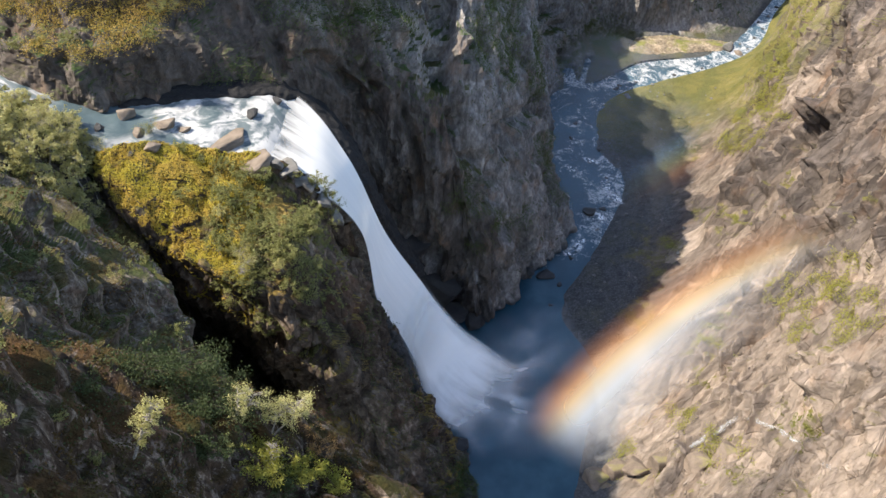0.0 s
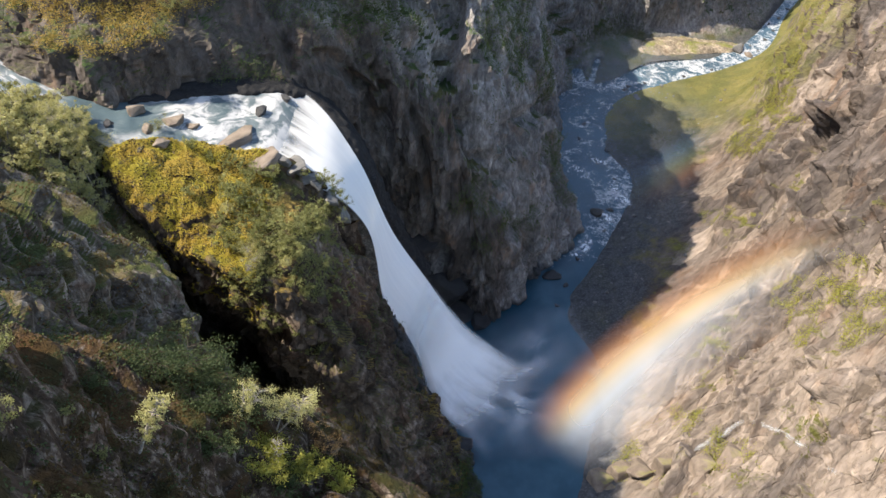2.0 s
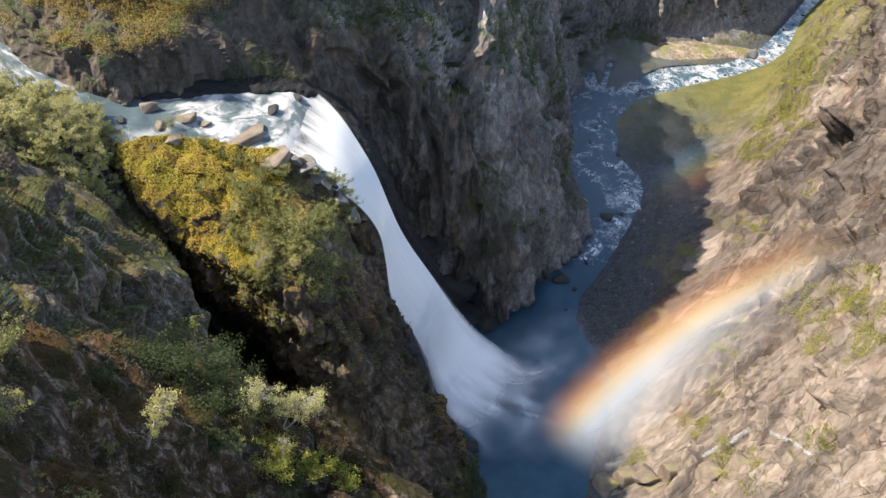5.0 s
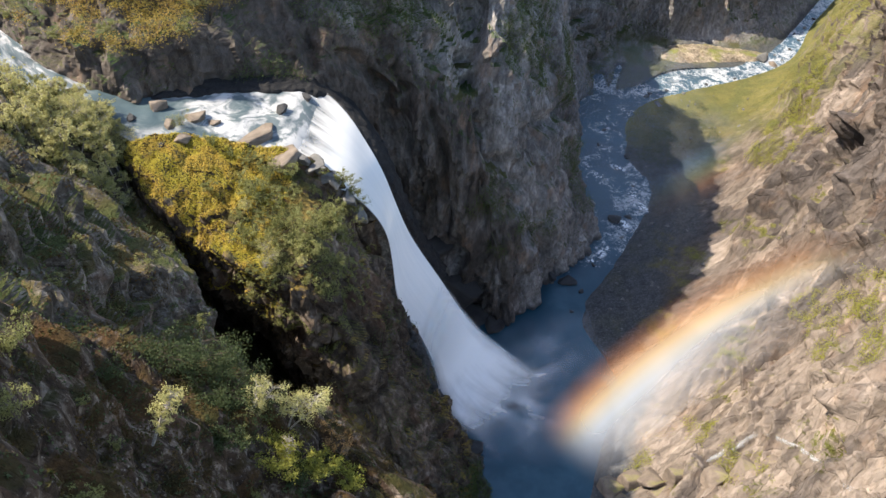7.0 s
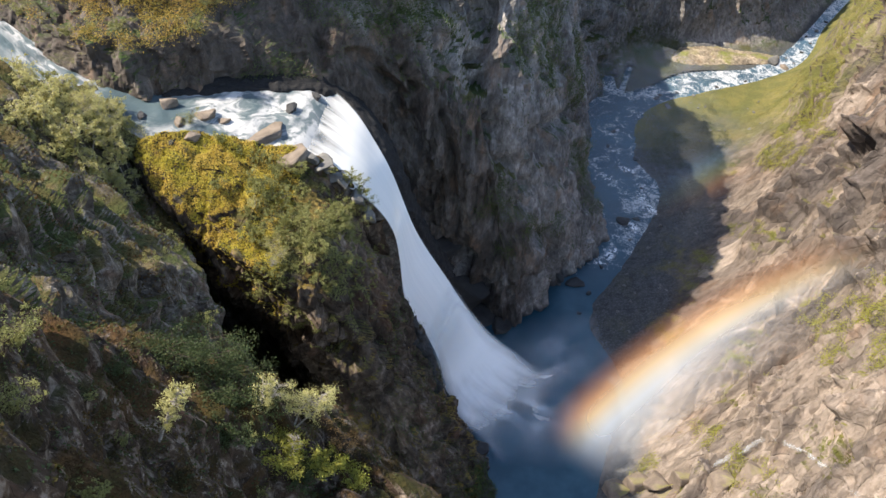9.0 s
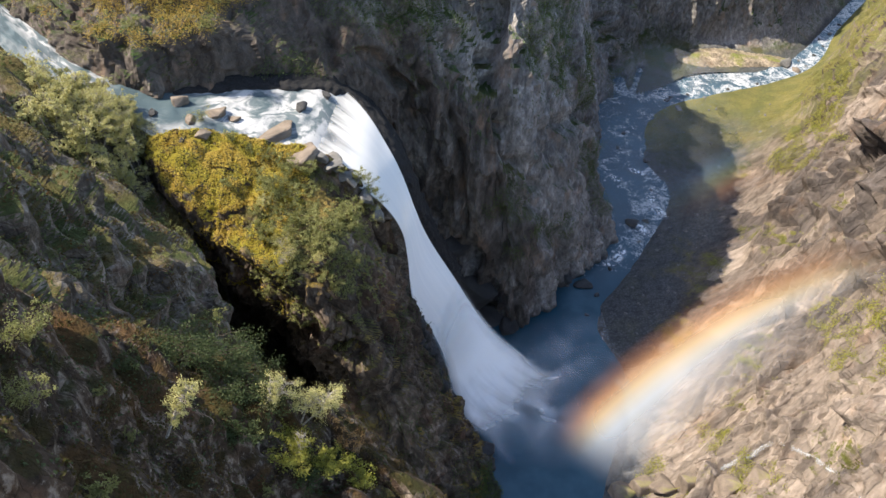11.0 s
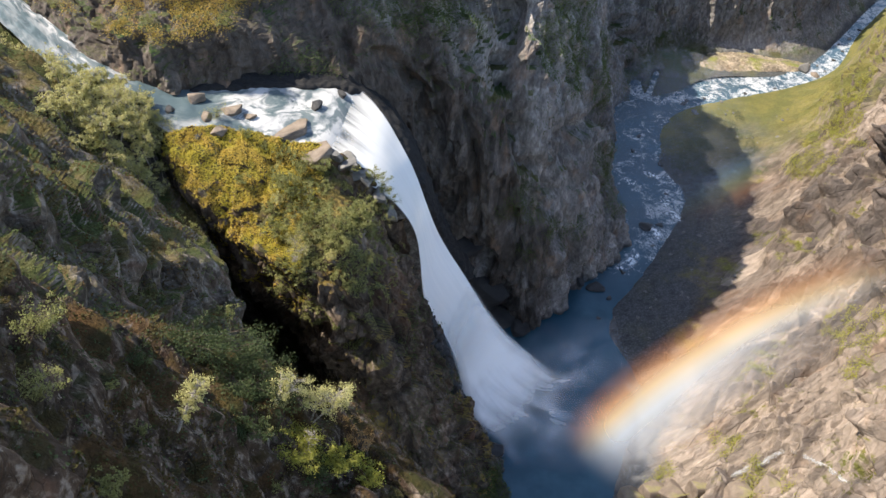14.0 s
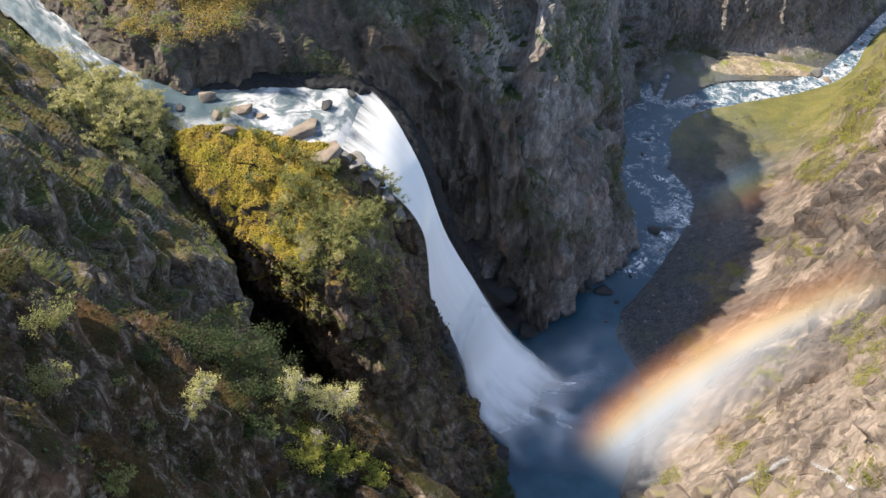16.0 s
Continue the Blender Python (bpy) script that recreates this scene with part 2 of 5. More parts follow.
def sheet(name, g, mat, label="", category="", kind="structure", smooth_faces=True, across=(0, 1)):
    nu, nv = g.shape[:2]
    idx = np.arange(nu * nv).reshape(nu, nv)
    quads = np.stack([idx[:-1, :-1], idx[1:, :-1], idx[1:, 1:], idx[:-1, 1:]], -1).reshape(-1, 4)
    me = bpy.data.meshes.new(name)
    me.vertices.add(nu * nv)
    me.vertices.foreach_set("co", g.reshape(-1).astype(np.float32))
    me.loops.add(quads.size)
    me.loops.foreach_set("vertex_index", quads.reshape(-1).astype(np.int32))
    me.polygons.add(len(quads))
    me.polygons.foreach_set("loop_start", np.arange(0, quads.size, 4, dtype=np.int32))
    me.polygons.foreach_set("loop_total", np.full(len(quads), 4, np.int32))
    me.update(calc_edges=True)
    me.polygons.foreach_set("use_smooth", np.full(len(quads), smooth_faces))
    uv = np.stack(np.meshgrid(np.linspace(0, 1, nu), np.linspace(*across, nv), indexing="ij"), -1).reshape(-1, 2)
    me.uv_layers.new(name="UVMap").data.foreach_set("uv", uv[quads.reshape(-1)].astype(np.float32).reshape(-1))
    me.materials.append(mat)
    return tagged(new(name, me), label, category, kind=kind)


def rough(g, relief, sharp=None):
    """Push a net along its normals by relief(points), softened, and by sharp(points) as it is."""
    n = normals(g)
    d = relief(g.reshape(-1, 3)).reshape(g.shape[:2])
    for axis in (0, 1):
        e = np.pad(d, [(1, 1) if k == axis else (0, 0) for k in (0, 1)], mode="edge")
        d = 0.25 * np.take(e, range(0, d.shape[axis]), axis) + 0.5 * d + 0.25 * np.take(e, range(2, d.shape[axis] + 2), axis)
    if sharp:
        d = d + sharp(g.reshape(-1, 3)).reshape(d.shape)
    return g + n * d[..., None]


def along(p, way, out, scale):
    """Coordinates in a rock whose beds run along way on a face that looks out."""
    e1 = Vector(way).normalized()
    e2 = Vector(out).cross(e1).normalized()
    e3 = e1.cross(e2)
    return (p @ np.array([e1, e2, e3]).T) * scale


far_ribs = []
rib(far_ribs, (-186.1, 214.7, 170.9), (-190.2, 225.9, 174.5), (-197.9, 241.8, 176.5), (-206.5, 266.4, 185), (-217.8, 304.6, 201.7))
rib(far_ribs, (-150.9, 195.5, 165.5), (-152, 204.3, 171.5), (-159.8, 222.5, 173.2), (-165.9, 243, 180.4), (-179.2, 285.5, 193.9))
# Next five ribs: last two points, out of view, raised to shade the cliff.
rib(far_ribs, (-118.8, 174.7, 160.2), (-118, 182.4, 166.3), (-123.5, 197.9, 166.6), (-129.1, 217, 209.6), (-143.3, 269.2, 239.2))
rib(far_ribs, (-99.4, 165.1, 155.9), (-100.5, 174.3, 168.8), (-104.8, 192.7, 169.9), (-110.1, 214.1, 213.7), (-125.3, 272.2, 238.7))
rib(far_ribs, (-82.9, 170.5, 151.6), (-78.9, 180.4, 166.9), (-81.1, 195.7, 170.6), (-84.9, 215, 211.4), (-99.5, 282.6, 231.6))
rib(far_ribs, (-63.9, 186.9, 145.2), (-60.5, 194.1, 155.9), (-58.8, 204.7, 166.2), (-59.9, 218.8, 193), (-72.1, 296.3, 214.9))
rib(far_ribs, (-42.3, 194.1, 142), (-37.9, 200.8, 155.2), (-38.2, 212.7, 164.2), (-39.1, 227.8, 182.5), (-47, 301.3, 203.2))
rib(far_ribs, (-30.9, 200.3, 120.6), (-24.6, 208.3, 142.2), (-23.1, 222.4, 157.2), (-23.6, 238.5, 167.2), (-27.9, 309, 175.5))
rib(far_ribs, (-17.5, 220.9, 56.5), (-10.2, 210.8, 121.7), (-7.3, 231.9, 150.2), (-7.5, 248.6, 162.8), (-8.7, 308.2, 176.3))
rib(far_ribs, (6, 230.4, -14.9), (3.5, 211.1, 100.3), (8.1, 242.6, 144.6), (6.9, 256.9, 159.2), (6, 311, 175.7))
rib(far_ribs, (30.8, 204.8, -1), (20.9, 213, 93.1), (19.3, 245.2, 143.4), (17.6, 261.4, 157.4), (17.6, 314.5, 174.8))
rib(far_ribs, (54.2, 226.5, -1), (38.3, 232.9, 88.5), (33.5, 259.9, 135.5), (31, 276.3, 150.7), (30.5, 328.6, 170.5))
rib(far_ribs, (83, 268.7, -1), (61.8, 277.2, 63.1), (49.2, 298, 114.6), (45.1, 311.7, 134.4), (44.3, 362.3, 159.5))
rib(far_ribs, (80.6, 321.3, -1), (68.7, 322.8, 50.7), (60, 339.7, 91.5), (55.6, 353.7, 114.9), (54.1, 406.4, 125))
rib(far_ribs, (83.2, 373.8, -1), (79.6, 379.7, 27.2), (72.1, 398.5, 58.9), (68.5, 414.4, 74.7), (68.5, 475.1, 92.3))
rib(far_ribs, (93.5, 399, 0.7), (105.5, 432, 12), (99.2, 445.1, 37.7), (91.2, 457, 74.7), (89.1, 502.2, 113.7))
rib(far_ribs, (129, 415.2, 0.7), (138.4, 465.3, 6), (130.7, 474.3, 31.1), (123.1, 483.6, 67.3), (117.6, 521.9, 107.9))
rib(far_ribs, (159.3, 437, 0.7), (165.6, 472.8, 4), (157.9, 476.5, 30.5), (148.2, 485.9, 70.8), (140.6, 521.4, 108.7))
rib(far_ribs, (214.7, 449, -1), (215, 473.2, 3), (211.4, 486, 25.8), (199.7, 497.4, 67), (196, 535.3, 105.5))
rib(far_ribs, (239, 469.7, -1), (239.2, 482.1, 3), (238.3, 502.3, 23.2), (227.6, 513.8, 64.6), (226.9, 555.5, 103.3))
rib(far_ribs, (268.3, 506.8, -1), (270.3, 518.8, 4), (273.4, 539.7, 14.1), (261.3, 553.4, 52.7), (261.6, 600.5, 93.4))
rib(far_ribs, (315.1, 569.7, 0), (322.8, 598.5, 6.2), (321.4, 610.6, 20.5), (323, 643.5, 45.3), (343, 722.8, 65.7))
rib(far_ribs, (390.9, 661.2, 0), (409.9, 710.2, 1.2), (407.6, 723, 17.5), (411.5, 755.2, 37.4), (445.8, 850.2, 45.5))
right_ribs = []
rib(right_ribs, (-5.7, 39.4, -2), (16.2, 37.7, 8), (44.6, 31.5, 30), (84.5, 25.2, 55), (111.6, 19.2, 85), (153.6, 13.2, 129))
rib(right_ribs, (50.3, 101.4, -2), (74.4, 97.7, 8), (101.6, 92.2, 28), (123.6, 84.7, 48), (139.9, 72, 78), (181.9, 66, 122))
rib(right_ribs, (62, 122, -2), (85.3, 121.8, 9), (112.1, 115.4, 28), (133.2, 106.1, 48), (149.1, 93.2, 76), (191.1, 87.2, 120))
rib(right_ribs, (70, 144.7, -2), (96.3, 143.2, 11), (124, 141.6, 28), (144.1, 130.4, 48), (156.5, 115.6, 78), (198.5, 109.6, 122))
rib(right_ribs, (78.9, 170, -2), (113.4, 176.3, 12), (137.7, 175.4, 31), (156.5, 164.9, 54), (167.2, 148.1, 84), (209.2, 142.1, 128))
rib(right_ribs, (81.2, 187.9, -0.3), (132.8, 217.4, 12), (156.1, 213.4, 34), (173.7, 203.3, 59), (179, 180.9, 90), (221, 174.9, 134))
rib(right_ribs, (71.6, 216.5, -0.3), (148.6, 253.7, 10), (175.7, 261.4, 34), (191.1, 249.8, 60), (196.3, 224.8, 95), (238.3, 218.8, 139))
rib(right_ribs, (93, 250.9, -0.3), (157.4, 292, 9), (185.6, 302.1, 30), (203.1, 289.1, 60), (209.6, 259.8, 100), (251.6, 253.8, 144))
rib(right_ribs, (121.4, 307, -0.3), (170.6, 328, 8), (200.2, 338.3, 26), (216.1, 326.1, 55), (223.8, 294.5, 103), (265.8, 288.5, 147))
rib(right_ribs, (110.9, 348.6, -0.45), (176.2, 372.6, 4), (214, 387.8, 16), (232.8, 377.6, 44), (240.7, 333.9, 102), (282.7, 327.9, 146))
rib(right_ribs, (134.4, 397, -0.65), (188.7, 404, 2), (227.1, 416.8, 10), (242.9, 407, 36), (250.8, 366, 98), (292.8, 360, 142))
rib(right_ribs, (238.4, 449.8, -1), (247.9, 449.7, 4), (255.8, 443.8, 16), (268.2, 436.4, 38), (267.1, 399.7, 95), (309.1, 393.7, 139))
rib(right_ribs, (287.4, 518.9, -1), (294.4, 517.1, 5), (300.2, 506.9, 20), (307.5, 492.9, 45), (302.1, 444, 100), (344.1, 438, 144))
rib(right_ribs, (362.9, 615.9, -1), (368.5, 612.1, 6), (371, 593.5, 22), (365.4, 560.4, 48), (333.7, 477, 105), (375.7, 471, 149))
buttress_ribs = []
rib(buttress_ribs, (-86, 149.4, 154.8), (-91.7, 153.6, 143.4), (-97.8, 159.3, 122.1), (-101.1, 167.5, 91.8), (-109.3, 187.6, 28.9), (-90.6, 155.5, 17.2), (-87.6, 133.5, 8.2))
rib(buttress_ribs, (-80, 150.8, 153.7), (-81.2, 141.7, 149.6), (-78.8, 137.7, 138.6), (-89.5, 162.5, 94.8), (-104.4, 201.8, 16.5), (-84.9, 170, -27.9), (-81.9, 148, -36.9))
rib(buttress_ribs, (-70, 154.4, 152.1), (-64.4, 140.9, 146.9), (-64.1, 129.6, 140.1), (-62.5, 131.8, 122), (-84.1, 200.2, -1.1), (-64.3, 168.1, -35.6), (-61.3, 146.1, -44.6))
rib(buttress_ribs, (-56.8, 155.9, 150), (-50.9, 142.4, 143.7), (-44.4, 123.5, 140.5), (-39.9, 115.9, 128.9), (-43.1, 134.7, 76.3), (-26.5, 115, 47.9), (-23.5, 93, 38.9))
rib(buttress_ribs, (-43.4, 156.7, 146.2), (-37.6, 143.2, 139.9), (-31.6, 125.2, 139.9), (-28.2, 118.2, 122.1), (-21.7, 116.2, 90.5), (-9, 110.6, 34.5), (-6, 88.6, 25.5))
rib(buttress_ribs, (-32.1, 156.1, 138.8), (-29.6, 149.8, 126.5), (-24.9, 136.7, 119.7), (-19.5, 132.8, 90.8), (-8.1, 129, 54.4), (6.8, 117.8, 13.4), (9.8, 95.8, 4.4))
rib(buttress_ribs, (-30.8, 155.7, 129.1), (-27.6, 156.3, 111.1), (-21.4, 152.4, 95.6), (-14.0, 147, 63.5), (1.5, 140.4, 27.9), (16.2, 123.9, 4.8), (19.2, 101.9, -4.2))
rib(buttress_ribs, (-26.4, 160.2, 114.1), (-24.9, 168.5, 84.6), (-22.8, 168.4, 64.8), (-11.5, 164.7, 49.3), (3.4, 154.5, 21.4), (21.1, 140.1, -2), (24.1, 118.1, -11))
rib(buttress_ribs, (-33.1, 181.2, 92), (-30.4, 182.8, 67.9), (-26.1, 183.5, 46.8), (-18.2, 178.7, 29.5), (-2.7, 169.7, -1.5), (14.6, 154.3, -26.1), (17.6, 132.3, -35.1))
left_ribs = []
rib(left_ribs, (-165.7, 201.2, 154.8), (-169.7, 195.2, 157.8), (-166.4, 191.3, 160.2), (-154.6, 170.4, 174.8), (-158.7, 162.1, 187.3), (-164.9, 152.6, 201.6), (-173.6, 142.7, 221.6))
rib(left_ribs, (-127.9, 182.3, 149.4), (-131.9, 176.3, 153.4), (-129.3, 172.8, 155.9), (-120.8, 152.8, 168.4), (-127.3, 144.5, 182.1), (-136, 136.4, 198.1), (-145.8, 125.8, 215.2))
rib(left_ribs, (-97, 170.4, 142), (-101, 162.4, 150), (-98, 157.7, 153.7), (-102.9, 152.6, 156.2), (-112.4, 147.1, 169.3), (-124.7, 139.7, 186.8), (-138.2, 131, 206))
rib(left_ribs, (-98.8, 206.8, 87.7), (-110.8, 190.8, 107.7), (-86.8, 155, 140.2), (-90.5, 150.4, 144.2), (-99.1, 144.8, 158.7), (-112.7, 137.3, 176.5), (-129, 128.3, 198))
rib(left_ribs, (-113.1, 240.9, 16.3), (-129.1, 218.9, 46.3), (-80.4, 139.4, 128.3), (-81, 134.2, 139.5), (-88.4, 128.2, 156.7), (-99.5, 121.1, 173.5), (-115, 111.1, 195.8))
rib(left_ribs, (-72.6, 215.1, -2), (-99.6, 175.1, 60), (-58.6, 104.7, 144.3), (-58.6, 101.3, 156.9), (-64.6, 93.9, 175.2), (-71.7, 83.5, 193.7), (-78.4, 71.3, 215))
rib(left_ribs, (-61.1, 196.2, -9.1), (-88.1, 156.2, 52.9), (-52.4, 93.3, 140), (-51.2, 90.5, 152.8), (-56.2, 81.5, 171.7), (-63.5, 69.3, 193.5), (-67.8, 56.1, 210.6))
rib(left_ribs, (-40.9, 165.2, 0.5), (-67.9, 125.2, 62.5), (-42.2, 79.5, 136), (-42.6, 77, 152.2), (-47.9, 67.8, 176.5), (-53.1, 55.8, 200.2), (-56, 42, 225.5))
rib(left_ribs, (-23.6, 137.1, 10.2), (-50.6, 97.1, 72.2), (-33.4, 66, 130.9), (-34, 63.4, 152), (-40.3, 54.8, 177.2), (-44.6, 43.1, 204.7), (-45.8, 30.4, 230.2))
near_ribs = []
# First rib is an unseen ridge, added to shade the near slope.
rib(near_ribs, (-79, 35.5, 264.6), (-73.7, 34.9, 272.1), (-65.7, 26.7, 277.4), (-57.6, 18.2, 282.3), (-48.9, 10.3, 288.4), (-46.9, -22, 294.4))
rib(near_ribs, (-57, 35.5, 225.6), (-51.7, 34.9, 233.1), (-43.7, 26.7, 238.4), (-35.6, 18.2, 243.3), (-26.9, 10.3, 249.4), (-24.9, -22, 255.4))
rib(near_ribs, (-55.3, 42.3, 213.1), (-48.1, 40.1, 224.8), (-41.8, 31.3, 229.7), (-32.6, 20.1, 237.3), (-24.6, 11, 244.3), (-22.6, -22, 250.3))
rib(near_ribs, (-52.1, 48.6, 197.8), (-44.9, 45.1, 215), (-39.2, 36, 220.2), (-31.8, 24.1, 226.7), (-24.9, 13.9, 233.6), (-22.9, -22, 239.6))
rib(near_ribs, (-45.9, 57.9, 180.5), (-40.2, 51.8, 202.3), (-36.2, 41.6, 207.2), (-30.9, 29.4, 213.7), (-25.6, 17.8, 220.2), (-23.6, -22, 226.2))
rib(near_ribs, (-37, 64, 164.1), (-33, 56, 190.9), (-29.7, 44.8, 197.4), (-27.1, 34.3, 201.2), (-23.8, 22.2, 205.6), (-21.8, -22, 211.6))
rib(near_ribs, (-24.9, 66.3, 151), (-23, 56.9, 183.1), (-22.1, 47, 189.4), (-21.8, 37.8, 191.2), (-20.7, 25.8, 193.3), (-18.7, -22, 199.3))
rib(near_ribs, (-11.8, 62.3, 144.3), (-12.7, 53.4, 178.3), (-14.3, 46.7, 182.3), (-15.6, 39.7, 184.8), (-16, 28.8, 182.9), (-14, -22, 188.9))
rib(near_ribs, (-3.8, 56, 140.2), (-7.1, 48.3, 176.5), (-9.2, 44.2, 179.7), (-10.3, 38.9, 183.9), (-11.3, 29.6, 179.9), (-9.3, -22, 185.9))
rib(near_ribs, (5.2, 48.5, 136.4), (-0.7, 42.7, 174.4), (-2.8, 40.2, 175.5), (-4.3, 37.6, 174.9), (-6.3, 29.8, 176.6), (-4.3, -22, 182.6))
rib(near_ribs, (15.5, 33.2, 133.9), (7.4, 33.3, 166.7), (5.7, 32.4, 167.1), (4, 30.2, 166.8), (2.3, 25.5, 164.9), (4.3, -22, 170.9))
rib(near_ribs, (37.5, 39.2, 63.9), (29.4, 39.3, 96.7), (27.7, 38.4, 97.1), (26, 36.2, 96.8), (24.3, 31.5, 94.9), (26.3, -16, 100.9))


def carry_on(net, *ways):
    """Carry a net's last edge on over the plateau, in straight steps."""
    rows = [net]
    edge = net[:, -1]
    for x, y, z, k in ways:
        if callable(z):
            z = z(edge[:, 1])
        x, y = x + 0 * edge[:, 0], y + 0 * edge[:, 0]
        way = np.stack([x, y, z + 0 * x], 1)
        for s in range(1, k + 1):
            rows.append((edge + way * s / k)[:, None])
        edge = edge + way
    return np.concatenate(rows, axis=1)


CRACKS, CLEFTS, KNOBS = [], [], []


def crack(a, b, width, depth, where=CRACKS):
    where.append((np.array(a), np.array(b), width, depth))


# the sunlit slope: a cave, a long shaded step under it, and fissures along the beds
crack((196, 279, 62), (200, 272, 78), 4, 8)
crack((200, 272, 78), (206, 268, 90), 5.5, 9)
crack((153.7, 249.7, 17.4), (170.9, 266.5, 30.5), 6, 6)
crack((170.9, 266.5, 30.5), (183.6, 273.7, 40.4), 6.5, 8)
crack((183.6, 273.7, 40.4), (191.9, 278.7, 51.8), 4.5, 8)
crack((147.7, 150.6, 49.2), (146.2, 139.1, 66.5), 1.5, 4)
crack((146.2, 139.1, 66.5), (152.7, 145.3, 64.7), 1.5, 5)
crack((144.9, 125.9, 65.6), (153.2, 131.2, 74.6), 2.4, 7)
crack((152.1, 168.9, 47.3), (159.3, 169.5, 55.2), 1.7, 4.5)
crack((127.2, 156, 37.3), (134.5, 158.7, 38.7), 2, 5)
crack((124.3, 144.8, 29.4), (129.7, 136.2, 41.7), 1.7, 4)
crack((97, 115, 16), (106, 126, 20), 2.6, 9)
crack((166.7, 193.6, 66.1), (172.3, 202.3, 70.7), 2, 4)
crack((172.3, 202.3, 70.7), (176.5, 199.3, 81), 2.4, 6)
crack((164.7, 229.7, 40.2), (172.4, 231.9, 60.9), 1.8, 4)
crack((172.4, 231.9, 60.9), (186.2, 237.6, 73.8), 2.2, 5)
crack((145.7, 182.8, 36.1), (161.5, 183.3, 52.8), 1.5, 3)
# the shaded slope: a jointed block that stands out of it
crack((-54.5, 73.5, 181), (-50.5, 74.5, 176), 4.5, -3, KNOBS)
crack((-52.2, 74, 181), (-53.2, 74, 173), 0.9, 2.5, KNOBS)
crack((-68, 86, 190), (-60, 80, 186), 3, -2.5, KNOBS)
# the cliff: upright clefts between its pillars
for line, width, depth in (
        (((13.7, 253.8, 143), (10.1, 235.5, 133.3), (12.3, 228.1, 125.9), (17.9, 218.6, 109.6), (24.9, 215.1, 93), (30, 212, 70)), 3.4, 7),
        (((-11.9, 228.1, 143.6), (-13.3, 211.4, 131), (-14, 212.8, 104.1), (-16.3, 222.3, 71.2)), 2.2, 4.5),
        (((-3.6, 216.9, 135), (-1, 209.3, 96.5), (2, 212, 60)), 1.8, 5),
        (((-26.3, 215.8, 143.6), (-18.4, 211.7, 128.1), (-17.8, 214.6, 102.4)), 2.0, 5),
        (((37, 232, 100), (40, 231, 70), (46, 228, 40)), 2.2, 6),
        (((-45, 205, 158), (-41, 200, 146)), 2.0, 4)):
    for a, b in zip(line, line[1:]):
        crack(a, b, width, depth, CLEFTS)


def split(p, cracks, face):
    """Clefts along the listed lines, as deep as each says, on a face that looks along face."""
    face = np.array(Vector(face).normalized())
    p = p - (p @ face)[:, None] * face
    out = np.zeros(len(p))
    for a, b, width, depth in cracks:
        a, b = a - (a @ face) * face, b - (b @ face) * face
        f = np.clip(((p - a) @ (b - a)) / ((b - a) @ (b - a)), 0, 1)
        d = np.linalg.norm(p - a - f[:, None] * (b - a), axis=1) + 1.2 * fbm(p / 5, 3)
        out -= depth * np.exp(-(d / width) ** 4)
    return out


def ledges(q, sharp=3.0):
    """A row of steps along q: each rises slowly and breaks off short."""
    f = q - np.floor(q)
    k = np.floor(q).astype(int)
    size = 0.5 + JITTER[k & 31, (k * 7) & 31, 5, 0]
    return size * np.where(f < 0.72, (f / 0.72) ** sharp, 0.5 + 0.5 * np.cos(math.pi * (f - 0.72) / 0.28))


def cliff_foot(p):
    """How much relief the cliff carries: little on the low ground and beside the river above the fall."""
    foot = np.where(p[:, 1] > 385, np.clip((p[:, 2] - 2) / 25, 0.02, 1), 1.0)
    return foot * np.where((p[:, 0] < -25) & (p[:, 1] < 230), np.clip((p[:, 1] + 0.6 * (p[:, 2] - 150) - 178) / 60, 0.55, 1), 1.0)


def far_relief(p):
    tall = p * (1, 1, 0.2)
    run = p @ np.array((0.68, 0.73, 0.03))
    pillars = ledges(run / 17 + 1.1 * fbm(tall / 26, 3)) * 4 + ledges(run / 6.1 + 0.9 * fbm(tall / 10 + 9, 3)) * 1.2
    low_ground = np.where(p[:, 1] > 385, 0.25 * fbm(p / 9, 4) * np.clip(1.4 - p[:, 2] / 10, 0, 1), 0.0)
    return low_ground + cliff_foot(p) * (5 * fbm(tall / 34, 3, ridged=True) + pillars - 3 + 1.5 * fbm(tall / 11 + 5, 3)) + split(p, CLEFTS, (-0.35, -0.85, 0.4))


def far_facets(p):
    """Broken upright blocks with sharp edges, at three sizes."""
    return cliff_foot(p) * (4 * blocks(p * (1, 1, 0.32) / 9 + 3) + 2.1 * blocks(p * (1, 1, 0.42) / 3.8) + 0.8 * blocks(p * (1, 1, 0.6) / 1.9 + 8))


def right_relief(p):
    beds = along(p, (0.68, 0.53, 0.53), (-0.77, 0.3, 0.56), (0.3, 1.0, 0.6))
    away = np.clip((p[:, 2] - 3) / 22, 0.03, 1)
    steps_big = ledges(beds[:, 1] / 24 + 0.45 * fbm(p / 30, 3)) * 5
    return away * (7 * fbm(p / 48, 4, ridged=True) + steps_big - 2 + ledges(beds[:, 1] / 6.5 + 0.3 * fbm(p / 30, 2)) * 1.6) + 0.25 * fbm(p / 4, 4)


def right_facets(p):
    """Slabs and blocks along the beds, with sharp edges, at three sizes."""
    beds = along(p, (0.68, 0.53, 0.53), (-0.77, 0.3, 0.56), (0.32, 1.0, 0.6))
    away = np.clip((p[:, 2] - 4) / 22, 0.02, 1)
    return away * (4.5 * blocks(beds / 18 + 3) + 2.8 * blocks(beds / 6.5) + 1.4 * blocks(beds / 2.8))


